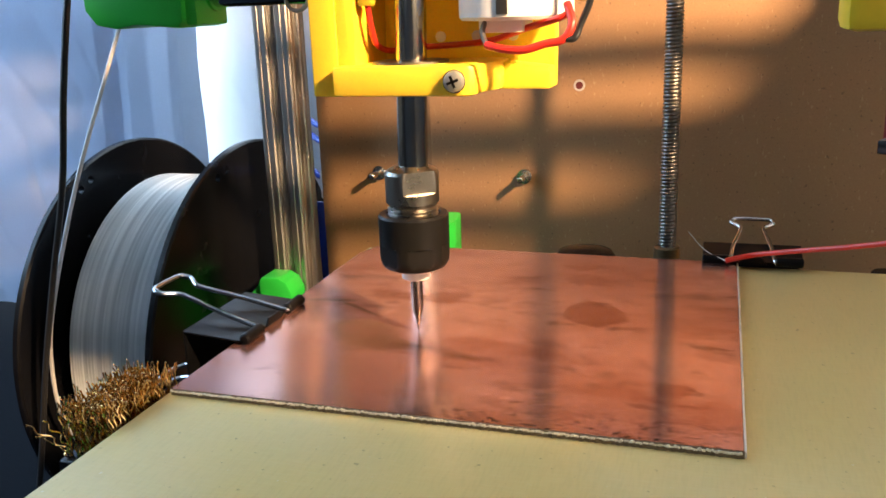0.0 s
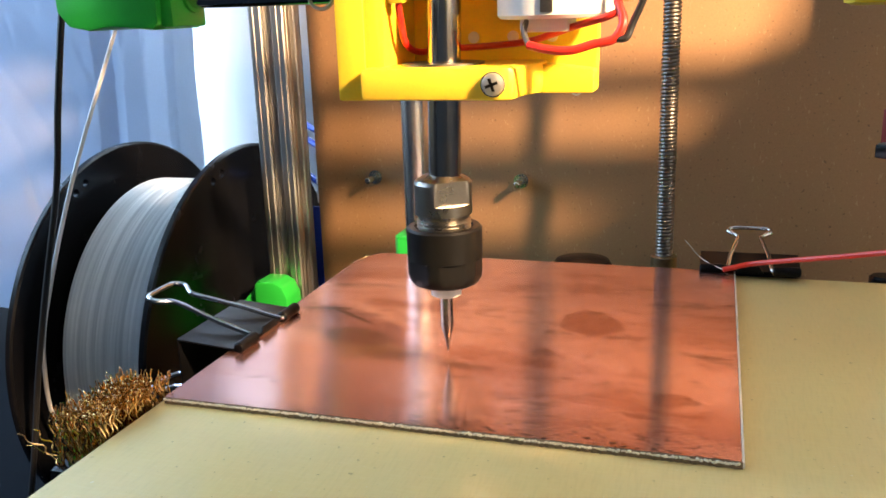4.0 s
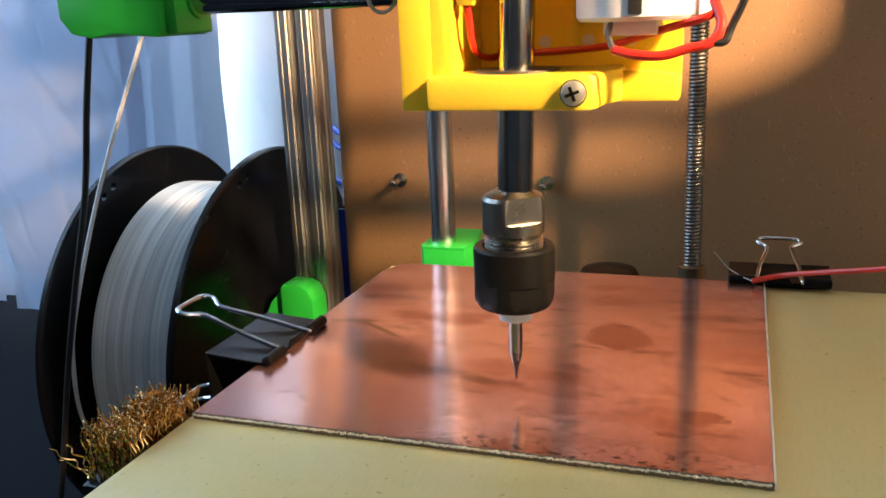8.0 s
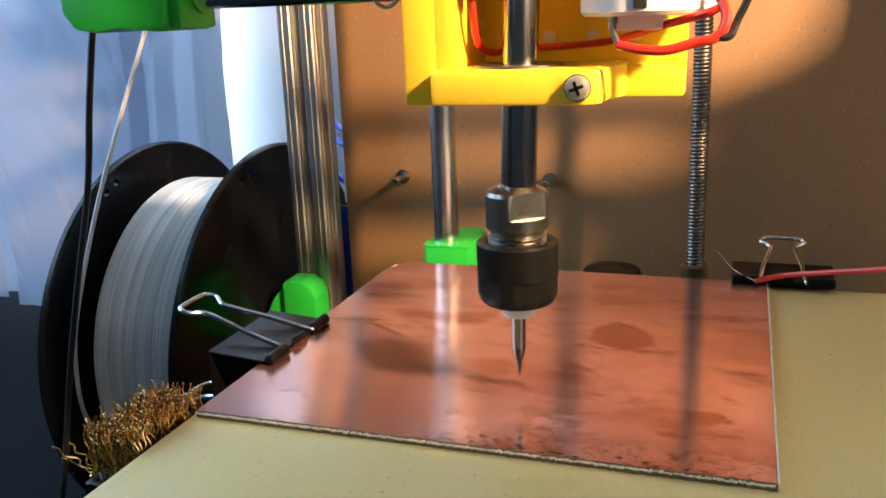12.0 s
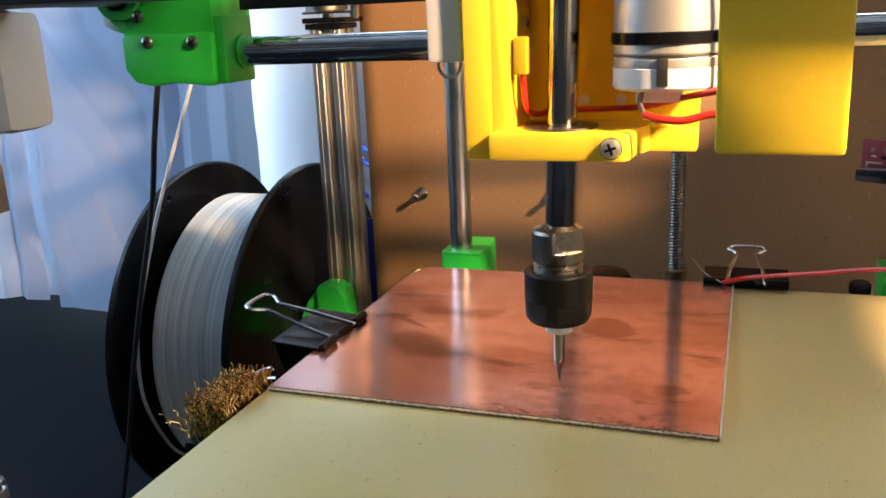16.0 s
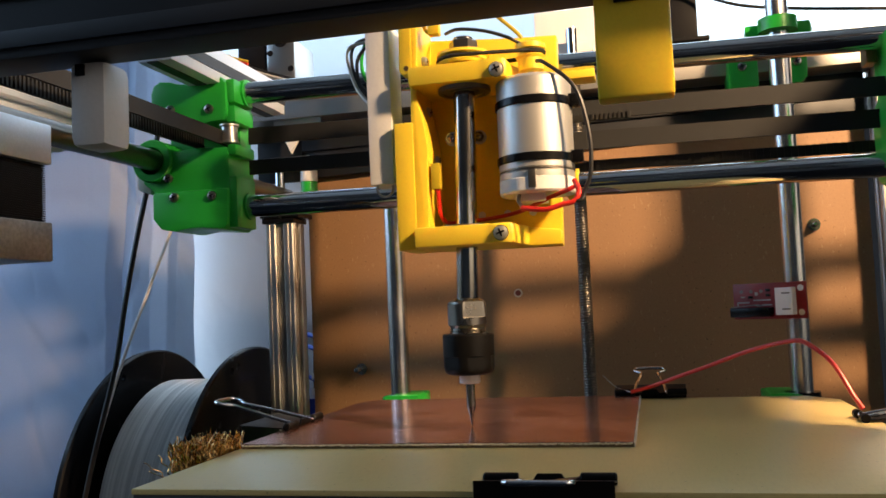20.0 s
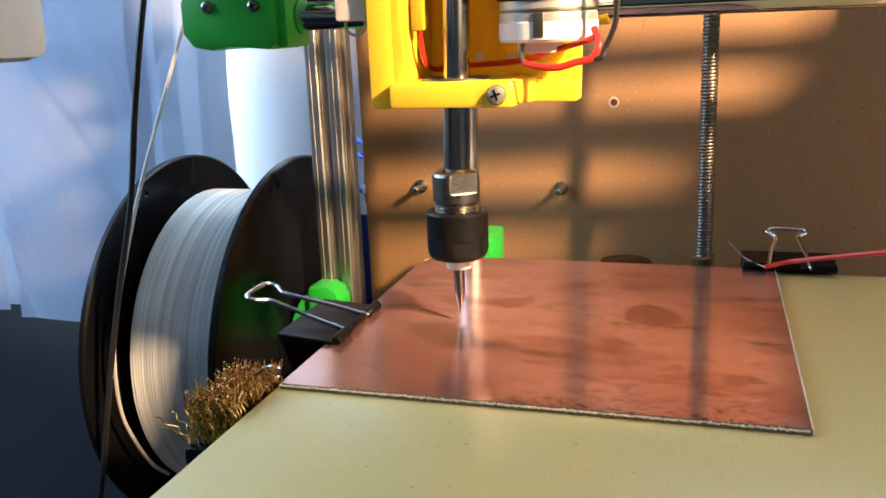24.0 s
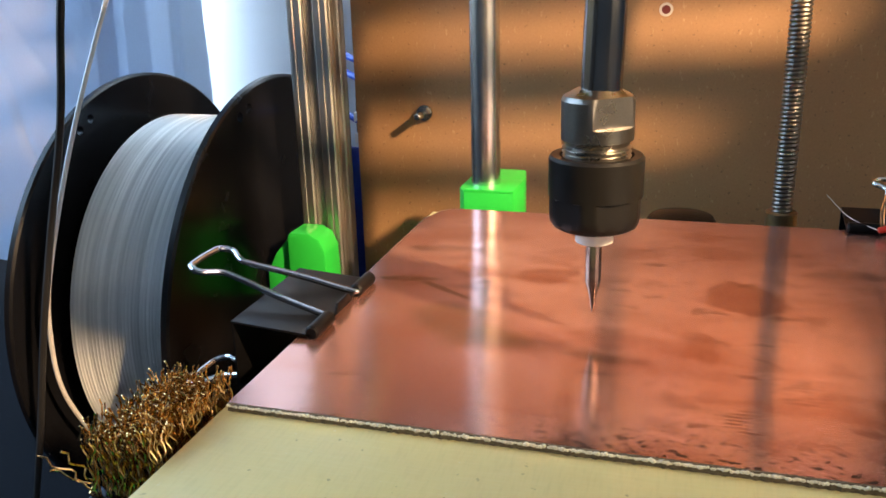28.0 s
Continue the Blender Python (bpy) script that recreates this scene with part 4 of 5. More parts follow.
flatten(cb, (-50, 130), 5.6, 45.6, 52)
part("collet_body", cb, STEEL_DULL, mh, "ground steel collet chuck body with milled flats", 28)
nb = turned([(5.5, 24.0), (7.7, 24.0), (8.7, 24.5), (9.4, 25.5), (9.75, 26.8), (9.8, 27.4), (9.8, 30.9), (9.8, 31.1), (9.8, 38.9), (9.3, 39.5), (7.7, 39.5), (7.4, 39.1), (7.3, 37.6)], (SX, SY, 0), "z", 96)
flatten(nb, (-61, -1, 59, 119, 179, 239), 9.1, 24.2, 31)
nut = part("collet_nut", nb, BLACK_OXIDE, mh, "blackened steel collet nut", 25)
part("spacer", turned([(3.2, 20.4), (4.0, 20.8), (4.0, 24.4)], (SX, SY, 0), "z", 28), CERAMIC, mh, "white spacer ring")
part("cutting_bit", turned([(0.12, 4.4), (0.5, 6.6), (0.75, 8.2), (1.7, 11.6), (1.72, 12.2), (1.72, 21)], (SX, SY, 0), "z", 24), CARBIDE, mh, "pointed carbide engraving bit")

mot = part("motor", turned([(11, 91.5), (13.9, 92), (14.3, 93), (14.3, 98.4), (14.0, 98.8), (14.0, 99.6), (14.3, 100), (14.3, 133.6), (13.4, 134.8), (5, 135), (5, 136)], (106.3, 29, 0), "z", 40), MOTOR_CAN, mh, "silver direct-current motor can")
part("end_cap", turned([(8, 90.3), (13.8, 90.6), (14.5, 91.4), (14.5, 96), (14.2, 96.4)], (106.3, 29, 0), "z", 40), WHITE_PLASTIC, mot, "white motor end cap")
part("terminal_block", block(99, 19, 87.6, 110, 32, 91, 0.6), WHITE_PLASTIC, mot)
part("slot", block(104.6, 14.1, 92, 107.4, 14.9, 98.8, 0.2), SCREW_STEEL, mot)
part("seam", turned([(14.2, 0), (14.42, 0.1), (14.42, 0.5), (14.2, 0.6)], (106.3, 29, 99.0), "z", 40), SCREW_STEEL, mot)
part("rivet", turned([(1.6, 0), (1.6, 0.5), (0.8, 0.8)], (108.5, 15.0, 128.4), "y", 14), CERAMIC, mot)
for z in (102.1, 123.4):
    tie = part("cable_tie", turned([(14.6, 0), (15.0, 0.3), (15.0, 2.8), (14.6, 3.1)], (106.3, 29, z), "z", 40), BLACK_PLASTIC, mot, "black cable tie")
    part("tie_lock", block(119.4, 24, z - 0.6, 124.2, 29.5, z + 4.2, 0.5), BLACK_PLASTIC, tie)
part("motor_shaft", rod((105.9, 29, 134), (105.9, 29, 150), 1.3, 16), STEEL, mh)
part("motor_pulley", turned([(3.6, 138.3), (4.8, 138.8), (5.0, 143), (5.8, 144.0), (4.8, 144.8), (4.8, 146.2), (5.8, 147.0), (5.8, 148.8), (4.6, 149.3)], (105.9, 29, 0), "z", 32), YELLOW, mh, "yellow printed motor pulley")
part("spindle_pulley", turned([(6, 142.2), (10.2, 142.6), (10.6, 143.6), (9.2, 144.6), (9.2, 145.6), (10.4, 146.6), (10.0, 147.8), (6, 148.2)], (79.8, SY, 0), "z", 32), YELLOW, mh, "yellow printed spindle pulley")
part("spindle_nut", turned([(5.2, 148.2), (5.6, 148.6), (5.6, 152.4), (4.6, 153)], (80.1, SY, 0), "z", 6), SCREW_STEEL, mh, "steel nut on the spindle top")
loop = [(105.9 + 5.2 * math.cos(a), 29 + 5.2 * math.sin(a), 145.6) for a in [radians(d) for d in range(-90, 91, 20)]]
loop += [(79.8 + 9.7 * math.cos(a), SY + 9.7 * math.sin(a), 145.0) for a in [radians(d) for d in range(90, 271, 20)]]
part("drive_ring", wire(loop + [loop[0]], 0.85, 6, steps=2), RUBBER, mh, "black rubber drive ring")
part("white_strip", block(41.0, 24, 98.6, 51.0, 40, 163, 0.9), WHITE_PLASTIC, mh, "white plastic cover strip")
for c, r in (((93.4, 15.6, 76.3), 2.7), ((94.6, 15.6, 137.2), 2.7)):
    screw_head(c, r, (0, -1, 0), mh, SCREW_BRIGHT, height=1.9)
    part("washer", turned([(r * 1.08, 0), (r * 1.08, 0.5)], (c[0], c[1] - 0.35, c[2]), "y", 24), ZINC, mh)
part("lower_pad", block(52.6, 20.4, 72.0, 60.2, 44, 121.5, 0.8), YELLOW, mh)
for x, z in ((70.6, 118.0), (81.8, 117.8)):
    part("washer", turned([(2.9, 0), (2.9, 0.6)], (x, 43.45, z), "y", 24), SCREW_BRIGHT, mh)
    part("nut", turned([(1.1, 0), (2.3, 0), (2.3, 1.7), (1.1, 1.7)], (x, 41.8, z), "y", 6), ZINC, mh)
    part("bolt_end", rod((x, 44, z), (x, 40.6, z), 1.1, 14), ZINC, mh)
for y, z in ((36, 108), (36, 128), (30, 147)):
    screw_head((62.9 if z > 140 else 64.8 if z < 120 else 62.0, y, z), 2.2, (1, 0, 0), mh, SCREW_BRIGHT, height=2.2)
for x in (81.4, 91.9, 102):
    part("screw_hole", turned([(1.5, 0), (1.5, 0.5)], (x, 43.7, 86), "y", 14), CERAMIC, mh)
part("red_lead", wire([(68.2, 23, 98), (68.4, 24, 92), (68.2, 28, 85.5), (69.4, 35, 83.0), (73.7, 39.5, 83.4), (86.4, 38, 84), (99, 31, 85.3), (110.5, 22, 88.5), (118.5, 17, 90.5), (122, 17, 92)], 0.85, 8), RED_WIRE, mh, "red motor lead")
part("red_sleeve", wire([(101.6, 16, 84.9), (106, 14.5, 84), (111.4, 14, 83.7), (116.5, 14, 85), (120.8, 14, 86), (122.6, 15, 89.5), (121, 18, 94)], 1.0, 10), RED_WIRE, mh, "red heat-shrink sleeve")
part("yellow_plug", block(66.3, 21.5, 95, 70.0, 25, 105, 0.6), TAPE, mh)
part("grey_lead", wire([(100.8, 20, 91), (100.2, 18, 88), (101.6, 16, 85)], 0.7, 8), SCREW_STEEL, mh)
part("black_lead", wire([(121, 14, 86), (123.4, 14, 86.2), (124.6, 15, 89), (127.2, 15, 96), (127.6, 15, 107), (126.4, 15, 116), (124.5, 15, 124), (120.6, 16, 131), (112.2, 18, 138.5), (109, 22, 140.5)], 0.8, 8), BLACK_WIRE, mh, "black motor lead")
part("black_bridge", wire([(71, 38, 160), (77.6, 31, 159), (88, 29, 156.6), (97, 30, 153.4), (102, 34, 151)], 0.7, 8), BLACK_WIRE, mh)
part("upper_sleeve", block(112.5, 82, 147.6, 127, 95, 151.4, 0.8), YELLOW, mh, "yellow printed rod sleeve")
part("rod_sleeve", turned([(5.4, 0), (7.2, 0), (7.2, 5), (5.4, 5), (5.4, 0)], (112.6, gy(114), 101.3), "x", 24), YELLOW, mh, "yellow printed rod sleeve")
for pts, mat, name, r in (
        ([(38, 46, 163), (29, 48, 163), (25, 48, 159.7), (26.2, 48, 152.3), (29.6, 48, 143.2), (37, 46, 134)], TIN, "grey_loop", 0.8),
        ([(39, 48, 165.6), (29.8, 50, 164.6), (26.5, 50, 160), (27.6, 50, 150), (32, 50, 142), (38, 48, 136)], BLACK_WIRE, "black_loop", 0.8),
        ([(39, 48, 163.8), (32, 50, 161), (28.9, 50, 155.4), (30, 50, 146), (38, 48, 138)], BLACK_WIRE, "black_loop", 0.8),
        ([(38, 50, 171), (31.2, 52, 161.6), (30.8, 52, 151.3), (37, 50, 143)], GREEN, "green_loop", 0.8),
        ([(92, 30, 164), (94.2, 28, 161), (100.4, 28, 155), (103, 29, 152)], TAPE, "yellow_lead", 0.8),
        ([(64, 30, 163), (66, 26, 158), (70, 24, 156)], TAPE, "yellow_lead", 0.9)):
    part(name, wire(pts, r, 8), mat, mh)
tail = None
for k in range(9):
    tail = block(126 + 1.8 * k, 59.4, 123.8, 127 + 1.8 * k, 60.3, 126.4, bm=tail)
part("belt_tail", block(116, 60.2, 123.6, 142, 61.4, 126.6, 0.2, bm=tail), RUBBER, mh, "toothed belt end")
part("connector", block(67.5, 21, 155, 72, 25.5, 160, 0.6), YELLOW, mh)
part("ring_clip", wire([(46 + 3.3 * math.cos(a), 28, 97.6 + 3.3 * math.sin(a)) for a in [radians(d) for d in range(0, 361, 24)]], 0.5, 8, steps=2), WHITE_TUBE, mh, "thin clear ring")

# ---- the bed, which rises and sinks ----
def bed_thing(*args, **kw):
    t = thing(*args, **kw)
    BED.append(t)
    return t


hb = bed_thing("heated_bed", (110, 36, -9.8), "machine bed with a yellow-green fibreglass sheet on a grey metal plate", "machine bed")
corner = [(-1.2, -66.4), (221, -66.4), (222, -65), (222, 122), (210, 138), (-1.2, 138)]
part("top_sheet", slab(corner, -3.3, -1.7, "z", 0.2), FIBREGLASS, hb, "glossy yellow-green fibreglass sheet")
part("metal_plate", slab([(u + 0.0 if u > 0 else u + 0.4, v + (0.3 if v < 0 else -0.3)) for u, v in corner], -8.6, -3.34, "z", 0.4), ALU_PLATE, hb, "grey aluminium plate")
part("heater", slab([(5, -65.6), (216, -65.6), (216, 130), (5, 130)], -10.8, -8.64, "z", 0.2), RED_HEATER, hb, "red heater board")

cbd = bed_thing("copper_board", (0, 0, -1.66), "copper-clad circuit board blank with finger marks and tarnish", "circuit board")
outline = [(0, 0), (137, 0), (137, 137.4), (6, 137.4), (3, 134), (0, 125)]
chips = random.Random(11)
sawn = [(0.2 + 0.8 * k, chips.uniform(-0.34, 0.0) if k % 2 else 0.0) for k in range(170)]
part("core", slab(sawn + outline[1:], -1.66, -0.06, "z"), EDGE, cbd, "rough sawn fibreglass edge")
bead = random.Random(12)
burr, along = bmesh.new(), 0.3
while along < 136.6:
    size = bead.uniform(0.24, 0.46)
    m = Matrix.Translation((along, bead.uniform(-0.30, -0.05), bead.uniform(-0.62, -0.36))) @ Matrix.Rotation(bead.uniform(0, 3), 4, "X") @ Matrix.Diagonal((size * bead.uniform(0.8, 1.5), size * bead.uniform(0.7, 1.1), size, 1))
    bmesh.ops.create_icosphere(burr, subdivisions=1, radius=1.0, matrix=m)
    along += size * bead.uniform(1.0, 1.9)
part("burr", burr, BURR, cbd, "pale beaded fibre burr of the saw cut", smooth=80)
part("clean_edge", slab([(136.85, -1.62), (137.42, -1.62), (137.42, -0.62), (137.02, -0.03), (136.85, -0.065)], 0.4, 137.0, "y"), CLEAN_CUT, cbd, "clean pale cut edge")
part("foil", slab([(u + (0.25 if u < 100 else -0.25), v + (0.25 if v < 60 else -0.25)) for u, v in outline], -0.06, 0.0, "z"), FOIL, cbd, "stained bare copper foil")


def binder_clip(name, m, label, width, depth, top, bottom, grip=-11.6, loop=(24.0, 10.0), lower=(24.0, -24.0), neck=0.125, flare=1.75):
    """A black spring clip: its jaws lie along x at y = 0, its back at y = depth; loop and lower: how far back and how high the wire handles end."""
    t = thing(name, m.translation * 1000, label, "binder clip", "binder clips")
    w = width / 2

    def put(n, b, mat, lab="", smooth=35):
        bmesh.ops.transform(b, matrix=Matrix.Translation(m.translation * 1000) @ m.to_3x3().to_4x4(), verts=b.verts)
        return part(n, b, mat, t, lab, smooth)

    th = 0.5
    side = [(0, 0.75), (depth, top), (depth, bottom), (0, grip), (0, grip - th), (depth + th, bottom - th), (depth + th, top + th), (0, 0.75 + th)]
    put("body", slab(side, -w, w, "x"), BLACK_LACQUER, "glossy black sprung steel body")
    put("tongue", slab([(-width * 0.14, 0.6), (width * 0.14, 0.6), (width * 0.09, 3.0), (-width * 0.09, 3.0)], -0.6, 0.1, "y", 0.15), BLACK_LACQUER)
    for z, s, (back, high) in ((1.55, 1, loop), (grip - 0.9, -1, lower)):
        for x0, x1 in ((-w, -w + width * 0.27), (w - width * 0.27, w)):
            put("jaw_roll", rod((x0, -0.2, z), (x1, -0.2, z), 1.7, 16), BLACK_LACQUER)
        a, c = width * 0.22, width * neck
        line = []
        for f, x in ((-0.02, -a - 1.6), (0.02, -a), (0.35, -a * 0.86), (0.70, -c), (0.80, -c * 1.05), (0.90, -c * flare), (0.985, -c * flare * 0.86), (1.0, -c * 0.6)):
            line.append((x, back * f, z + (high - z) * max(f, 0)))
        line += [(-x, y, q) for x, y, q in line[::-1]]
        put("wire_handle", wire(line, 0.8, 8, steps=6), CHROME, "bright bent wire handle", 80)
    return t


BED.append(binder_clip("binder_clip", pose(0.0038, 0.0480, 0.0, 0, 0, 90), "black binder clip gripping the copper board at the bed edge", 36, 19, 2.2, -13.0, -11.6, (36, 10.8), (41, -21)))
BED.append(binder_clip("binder_clip", pose(0.1418, 0.1345, 0.0, 0, 0, 0), "black binder clip gripping the copper board beside the red lead", 33, 14, 3.2, -13.0, -11.6, (22, 11.0), (20, -20)))
BED.append(binder_clip("binder_clip", pose(0.1165, -0.0585, -0.0017, 0, 0, 180), "large black binder clip on the near edge of the bed", 35, 13.5, 3.4, -12.0, -9.8, (24.0, 5.4), (22, -24), 0.126, 1.85))
BED.append(binder_clip("binder_clip", pose(0.2165, 0.0560, -0.0017, 0, 0, -90), "small black binder clip on the bed edge holding the red lead", 16, 9, 1.5, -11.0, -9.8, (13, 4.0), (14, -16)))

pw = bed_thing("probe_lead", (140, 140, 0), "thin red probe wire arching from one clip to another", "wire")
part("insulation", wire([(133, 131, 2.2), (142, 132, 4.4), (154, 121, 9.5), (166, 109, 14.6), (183.4, 91, 22.4), (197, 76.6, 26.4), (202.4, 71, 25.4), (209.4, 63.5, 18.4), (214.4, 58.2, 7.6), (217, 55, 2.4)], 0.9, 10), RED_WIRE, pw)
part("bare_strands", wire([(133, 131, 2.2), (126, 137, 4), (121, 142, 8), (120, 142, 9)], 0.12, 6), TIN, pw)

br = bed_thing("brass_brush", (-10, -10, -16), "tuft of crimped golden brass wires standing at the bed edge", "brush")
part("holder", block(-18, -22, -24, -2.2, 8, -10.5, 1.5), BLACK_PLASTIC, br)
rng = random.Random(5)


def bristle(x, y, z, h, bend, crimp=0.5):
    n = 16
    a = rng.uniform(0, 6.28)
    pts = []
    for k in range(n):
        f = k / (n - 1)
        s = crimp * math.sin(1.35 * k + a)
        pts.append((x + s * math.cos(a) + bend[0] * f * f, y + s * math.sin(a) + bend[1] * f * f, z + h * f))
    return pts


tuft = None
verts, faces = [], []
for k in range(620):
    x, y = rng.uniform(-16.5, -2.5), rng.uniform(-19.5, 7)
    if rng.random() < 0.1 and x > -8:
        continue
    h = rng.gauss(14.6, 0.9)
    bend = (rng.gauss(-0.8, 1.3), rng.gauss(-0.4, 1.5))
    tuft = wire(bristle(x, y, -12, h, bend), 0.17, 5, steps=0, bm=tuft)
for bx, by, bz in ((-9, -3, 9.5), (-7.5, -2, 6.5), (-3, -4, 12), (-2.5, 1, 14)):
    tuft = wire(bristle(-16 + bx * 0.1, -18.5 + by * 0.1, -12, bz, (bx, by), 0.75), 0.2, 5, steps=0, bm=tuft)
tagged(part("bristles", tuft, BRASS, br, "crimped brass bristles", 60), kind="stuff")

for sx_, sy_ in ((-1.2, -55), (205, -52)):
    sp = bed_thing("bed_spring", (sx_, sy_, -27), "steel coil spring round a levelling screw under the bed", "spring", "bed springs")
    coil = [(sx_ + 3.4 * math.cos(a), sy_ + 3.4 * math.sin(a), -27 + 16.4 * a / (2 * math.pi * 7)) for a in [2 * math.pi * k / 12 for k in range(7 * 12 + 1)]]
    part("coil", wire(coil, 0.55, 6, steps=0), STEEL_DULL, sp, smooth=80)
    part("screw", rod((sx_, sy_, -30), (sx_, sy_, -10.5), 1.4, 10), ZINC, sp)
    part("mount", block(sx_ - 9, sy_ - 8, -40, sx_ + 22, sy_ + 14, -27.2, 1.5), GREEN, sp, "green printed spring mount")
tp = bed_thing("tape_roll", (16, -38, -26), "roll of yellow tape hanging under the bed", "tape")
part("roll", turned([(7, -21.5), (12, -21.5), (12.4, -20.8), (12.4, -13.4), (12, -12.6), (7, -12.6)], (9, -30, 0), "z", 32), TAPE, tp)
part("liner", turned([(3, -13.5), (7.6, -13.5), (7.6, -11.0), (3, -11.0)], (9, -30, 0), "z", 24), STEEL_DULL, tp)
for pts in (((25, -70), (64, -10), (84, -22), (46, -84)), ((168, -12), (180, -50), (205, -44), (193, -6))):
    am = bed_thing("support_bar", ((pts[0][0] + pts[1][0]) / 2, (pts[0][1] + pts[1][1]) / 2, -40), "slotted metal arm carrying the bed from below", "support arm", "bed arms")
    part("profile", slab(pts, -36, -22, "z", 0.6), FRAME_DARK, am)
    (ax, ay), (bx, by), (cx_, cy_), (dx_, dy_) = pts
    for f0, f1 in ((0.22, 0.36), (0.58, 0.70)):
        q = [(ax + (dx_ - ax) * f0, ay + (dy_ - ay) * f0), (bx + (cx_ - bx) * f0, by + (cy_ - by) * f0), (bx + (cx_ - bx) * f1, by + (cy_ - by) * f1), (ax + (dx_ - ax) * f1, ay + (dy_ - ay) * f1)]
        part("rib", slab(q, -22, -21, "z"), TIN, am)

for x, mirror in ((7.5, 1), (215, -1)):
    bh = bed_thing("bearing_holder", (x, 177, -30), "green printed bearing holder sliding on a guide rod", "bearing holder", "bearing holders")
    pts = [(x - 9, 172), (x - 6, 166.5), (x + 12.5, 166.5), (x + 13, 184), (x + 10, 203), (x - 9, 203)]
    if mirror < 0:
        pts = [(195.8, 165), (212, 165), (215, 171), (215, 203), (198, 203)]
    part("body", slab(pts, -30, -2.0 if mirror > 0 else -4.6, "z", 0.9), GREEN, bh)
    part("lip", slab(pts[1:4] + [(x + 4, 184)] if mirror > 0 else [(199, 166), (212, 166), (212, 200), (200, 200)], *((-2.4, -1.2) if mirror > 0 else (-4.8, -4.0)), "z", 0.4), GREEN, bh)
    part("bearing", turned([(5.6, -20), (8.5, -20), (8.5, -4), (5.6, -4)], (x, 177, 0), "z", 28), BLACK_PLASTIC, bh)
ln = bed_thing("lead_screw_nut", (111, 177, -22), "old brass flanged nut on the lead screw", "nut")
part("collar", turned([(4.5, -22), (5.2, -22), (5.2, -6.8), (4.5, -6.3)], (111, 177, 0), "z", 28), BRASS_OLD, ln)
part("flange", turned([(4.5, -24), (11, -24), (11, -20.5), (4.5, -20.5)], (111, 177, 0), "z", 28), BRASS_OLD, ln)
kn = bed_thing("knob_cap", (78, 180, -30), "round black knob behind the copper board", "knob")
part("dome", turned([(13, -30), (13, -14), (11, -11), (5, -9.6), (0, -9.4)], (78, 180, 0), "z", 32), BLACK_PLASTIC, kn)
k2 = thing("black_thumbscrew", (185, 144, DESK_Z), "small black thumbscrew standing behind the bed edge", "screw")
part("head", turned([(3.4, -3.4), (4.2, -2.8), (4.2, 0.8), (3.4, 1.5)], (185, 144.5, 0), "z", 24), BLACK_PLASTIC, k2)
part("stem", rod((185, 144.5, DESK_Z), (185, 144.5, -3.0), 3.0), BLACK_PLASTIC, k2)

# ---- the filament spool and its cables ----
spool = thing("filament_spool", (-138, 226, DESK_Z), "large black spool of white plastic filament beside the machine", "spool")
SP0, SP1 = Vector((-177, 226, -74)), Vector((-102.5, 226.5, -74))
AX = (SP1 - SP0).normalized()
turn = AX.to_track_quat("Z", "Y").to_matrix().to_4x4()


def on_spool(b):
    bmesh.ops.transform(b, matrix=Matrix.Translation(SP0) @ turn, verts=b.verts)
    return b


W = (SP1 - SP0).length


def flange(h, first):
    """A spool flange, bored through by pairs of small holes."""
    hub, out, th, seg = 20.0, 103.6, 4.0, 96
    spots = [(first + 120 * k + q) for k in range(3) for q in (0.0, 5.2)]
    loops = [(0, 0, hub, 48), (0, 0, out - 1.1, seg)] + [(96 * math.cos(radians(a)), 96 * math.sin(radians(a)), 2.2, 14) for a in spots]
    b = bmesh.new()

    def circle(cx, cy, r, n, z):
        return [b.verts.new((cx + r * math.cos(2 * math.pi * k / n), cy + r * math.sin(2 * math.pi * k / n), z)) for k in range(n)]

    caps = []
    for z in (h, h + th):
        rings = [circle(*q, z) for q in loops]
        edges = [b.edges.new((r[k], r[(k + 1) % len(r)])) for r in rings for k in range(len(r))]
        bmesh.ops.triangle_fill(b, use_beauty=True, use_dissolve=False, edges=edges)
        caps.append(rings)
    mid = [circle(0, 0, out, seg, h + 0.8), circle(0, 0, out, seg, h + th - 0.8)]
    walls = [(caps[0][n], caps[1][n]) for n in range(len(loops)) if n != 1]
    walls += [(caps[0][1], mid[0]), (mid[0], mid[1]), (mid[1], caps[1][1])]
    for a, c in walls:
        for k in range(len(a)):
            b.faces.new((a[k], a[(k + 1) % len(a)], c[(k + 1) % len(a)], c[k]))
    bmesh.ops.recalc_face_normals(b, faces=b.faces)
    return b


for h, first in ((0, 112.0), (W - 4, 104.2)):
    part("flange", on_spool(flange(h, first)), BLACK_PLASTIC, spool, "black moulded flange")
body = [(60, 15.0)]
rows = 34
for k in range(rows):
    z = 15.0 + (W - 19.2) * (k + 0.5) / rows
    q = (W - 19.2) / rows / 2
    body += [(82.9, z - q * 0.95), (84.0, z), (82.9, z + q * 0.95)]
body += [(60, W - 4.2)]
part("filament", on_spool(turned(body, seg=96)), FILAMENT, spool, "white filament wound in close turns", 75)
part("hub", on_spool(turned([(24, 1), (61, 1), (61, W - 1), (24, W - 1)], seg=48)), BLACK_PLASTIC, spool)

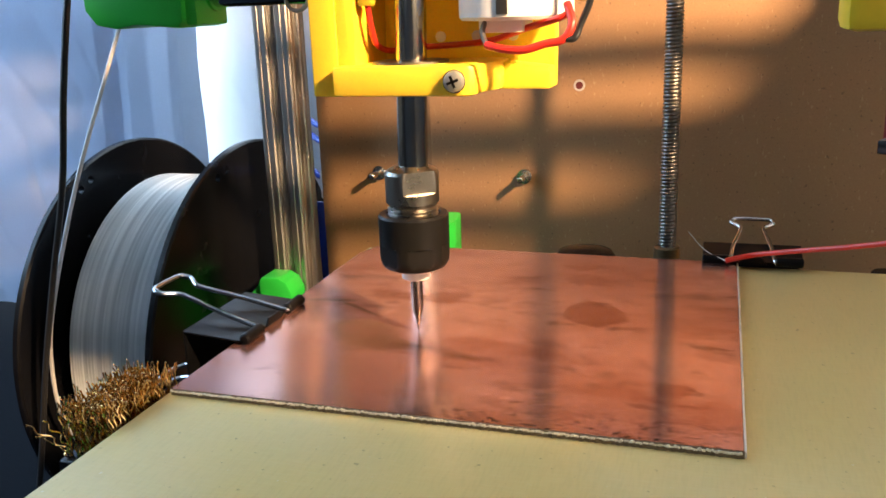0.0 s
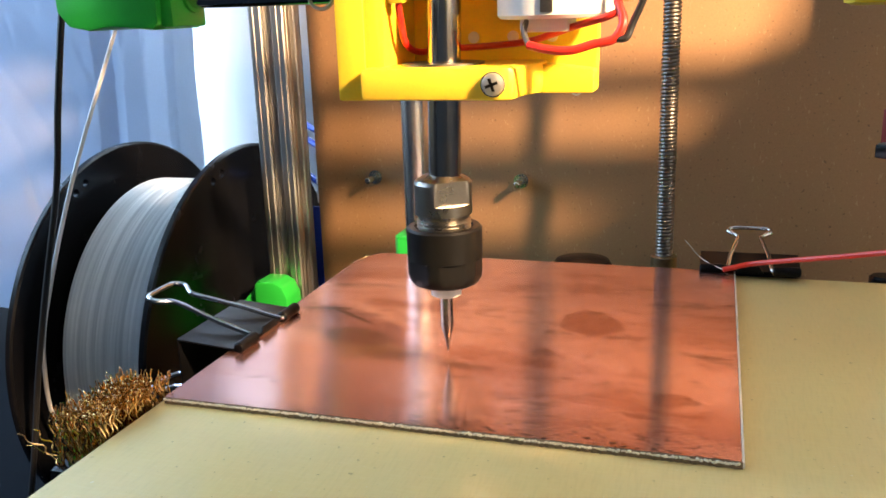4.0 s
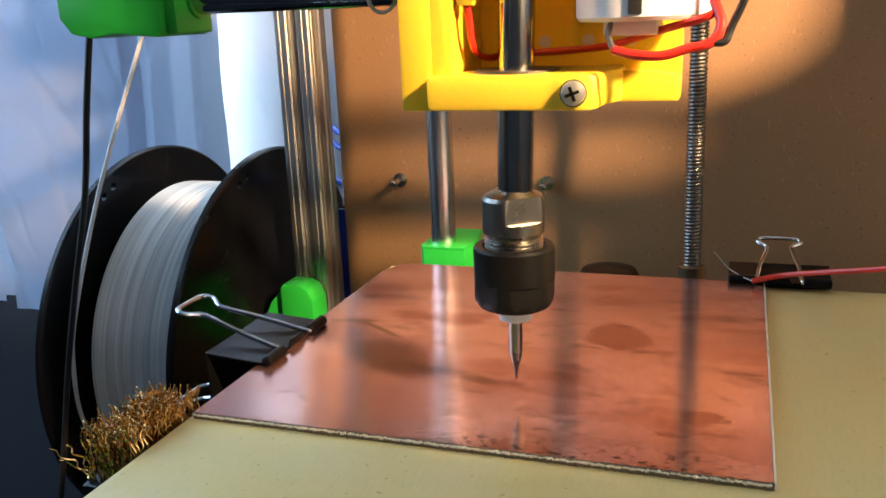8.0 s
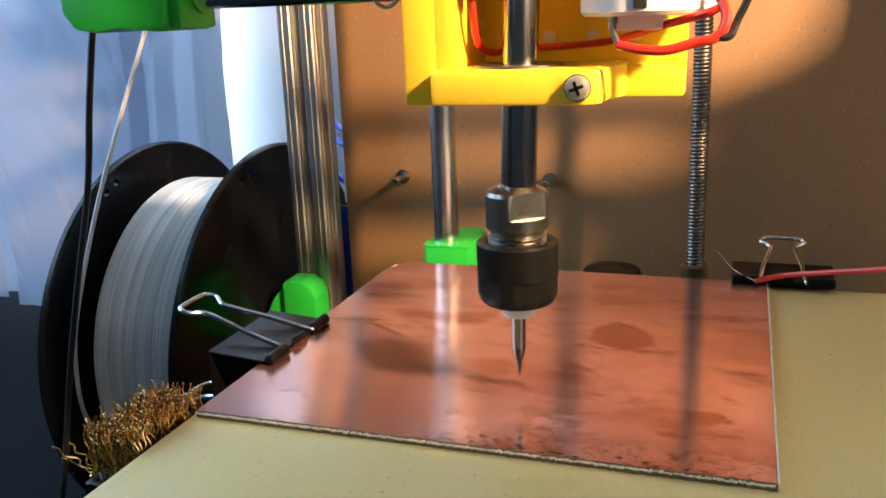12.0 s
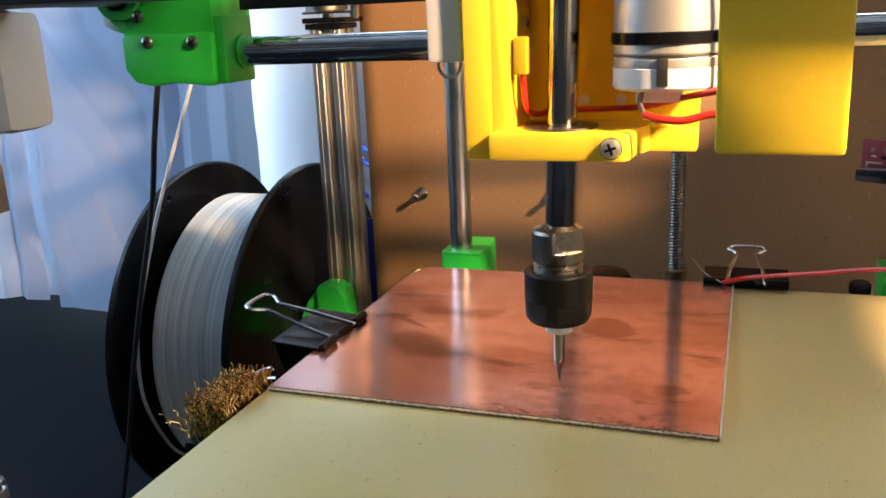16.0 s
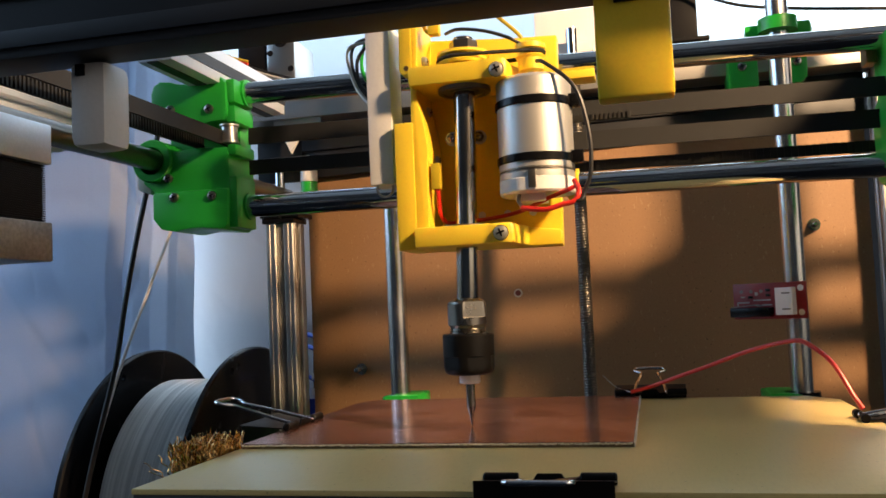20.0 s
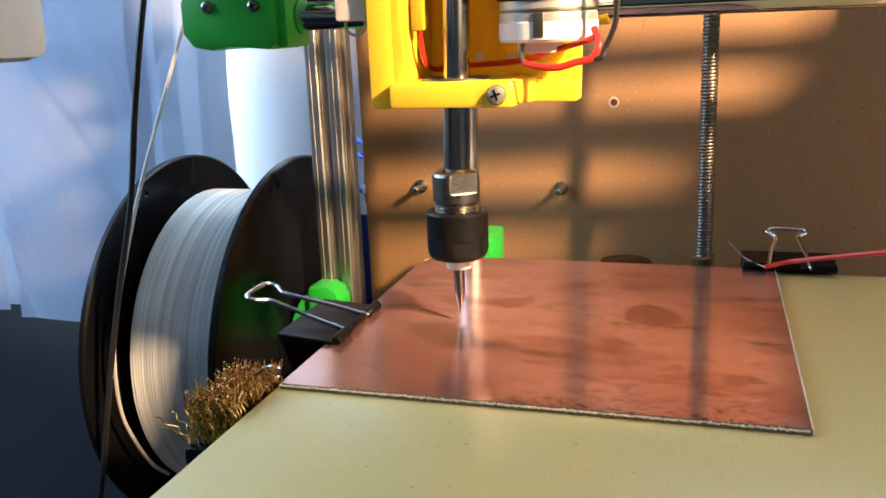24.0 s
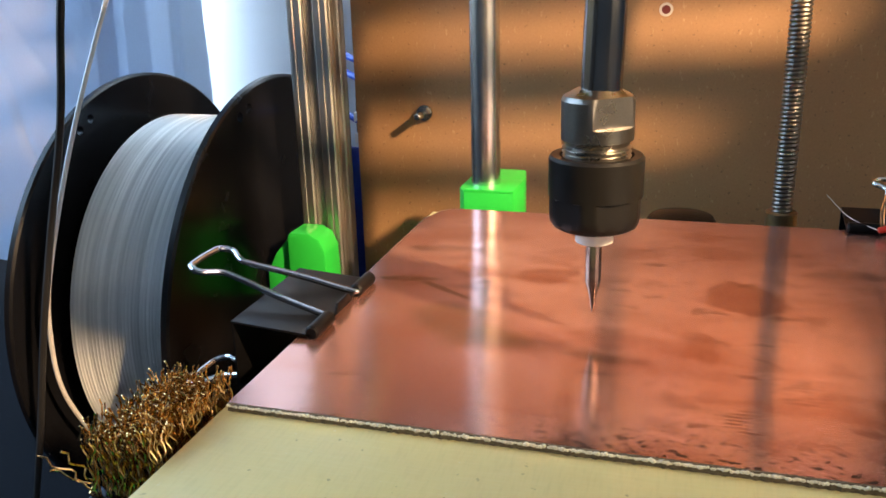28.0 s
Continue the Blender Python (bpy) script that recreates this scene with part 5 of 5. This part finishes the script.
c1 = thing("black_cable", (-130, 130, DESK_Z), "thin black cable hanging down past the spool", "cable")
part("sheath", wire([(-104, 130, 172), (-110, 130, 146), (-117, 130, 118), (-124, 130, 91), (-131, 130, 60), (-138, 130, 25), (-150, 128, -20), (-158, 124, -60), (-166, 122, -100), (-178, 120, -150), (-184, 118, DESK_Z + 1.4)], 1.4, 8), BLACK_WIRE, c1)
c2 = thing("white_tube", (-164, 166, -135), "thin white feed tube curving down to the spool", "tube")
part("tube", wire([(-146.5, 227, 140), (-149, 210, 108), (-152, 192, 76), (-157, 160, 18), (-160, 137, -34), (-160.5, 131, -60), (-161, 133, -87), (-162, 149, -118), (-164, 166, -135)], 1.0, 8), WHITE_TUBE, c2)
for z in (28, 8, 36):
    t = thing("blue_cable", (-66, 246, z), "blue cable behind the edge of the back panel", "cable", "blue cables")
    part("sheath", wire([(-84, 262, z), (-74, 250, z - 1), (-66, 246, z - 3)], 1.6, 8), BLUE, t)
t = thing("blue_strap", (-70, 252, -80), "blue strap hanging behind the panel edge", "strap")
part("band", block(-78, 246, -90, -66, 248, -6, 0.4), BLUE, t)

bc = thing("cable_bundle", (-72, 252, -60), "dark cables with pale plugs behind the edge of the back panel", "cable")
part("dark_cable", wire([(-70.5, 250, 24), (-71.5, 251, 4), (-70, 250, -14), (-71, 252, -50), (-72, 252, DESK_Z + 2)], 2.0, 8), BLACK_WIRE, bc)
for z in (6, -4, -15):
    part("pale_plug", block(-73, 246.5, z, -68, 249.5, z + 4.5, 0.5), WHITE_PLASTIC, bc)

# ---- motion ----
LIFT = []
for k in range(6):
    for dt, z in ((0.0, 4.2), (0.75, 1.3), (1.5, -1.45), (2.1, -1.45), (2.5, -1.3), (3.75, 1.5)):
        if k * 5 + dt <= 28.0:
            LIFT.append((k * 5 + dt, z))
LIFT.append((28.0, -0.6))
STOPS = [(-27.9, 23.2), (-14.4, 12.0), (0.0, 0.0), (13.8, -12.4), (-0.8, 11.4), (-41.0, 31.8), (-13.8, 20.2)]
MOVES = [(2.15, 2.48), (7.1, 7.42), (12.15, 12.45), (17.12, 17.48), (22.1, 22.46), (27.32, 27.64)]


def motions():
    for ob in BED:
        base = ob.location.copy()
        walk(ob, [(t, pose(base.x, base.y, base.z + z * 0.001)) for t, z in LIFT])
    keys = [(0.0, STOPS[0])]
    for (a, b), p, q in zip(MOVES, STOPS, STOPS[1:]):
        keys += [(a, p), (b, q)]
    keys.append((28.0, STOPS[-1]))
    for ob in HEAD:
        base = ob.location.copy()
        walk(ob, [(t, pose(base.x + p[0] * 0.001, base.y + p[1] * 0.001, base.z)) for t, p in keys])
    for ob in GANTRY:
        base = ob.location.copy()
        walk(ob, [(t, pose(base.x, base.y + p[1] * 0.001, base.z)) for t, p in keys])


motions()
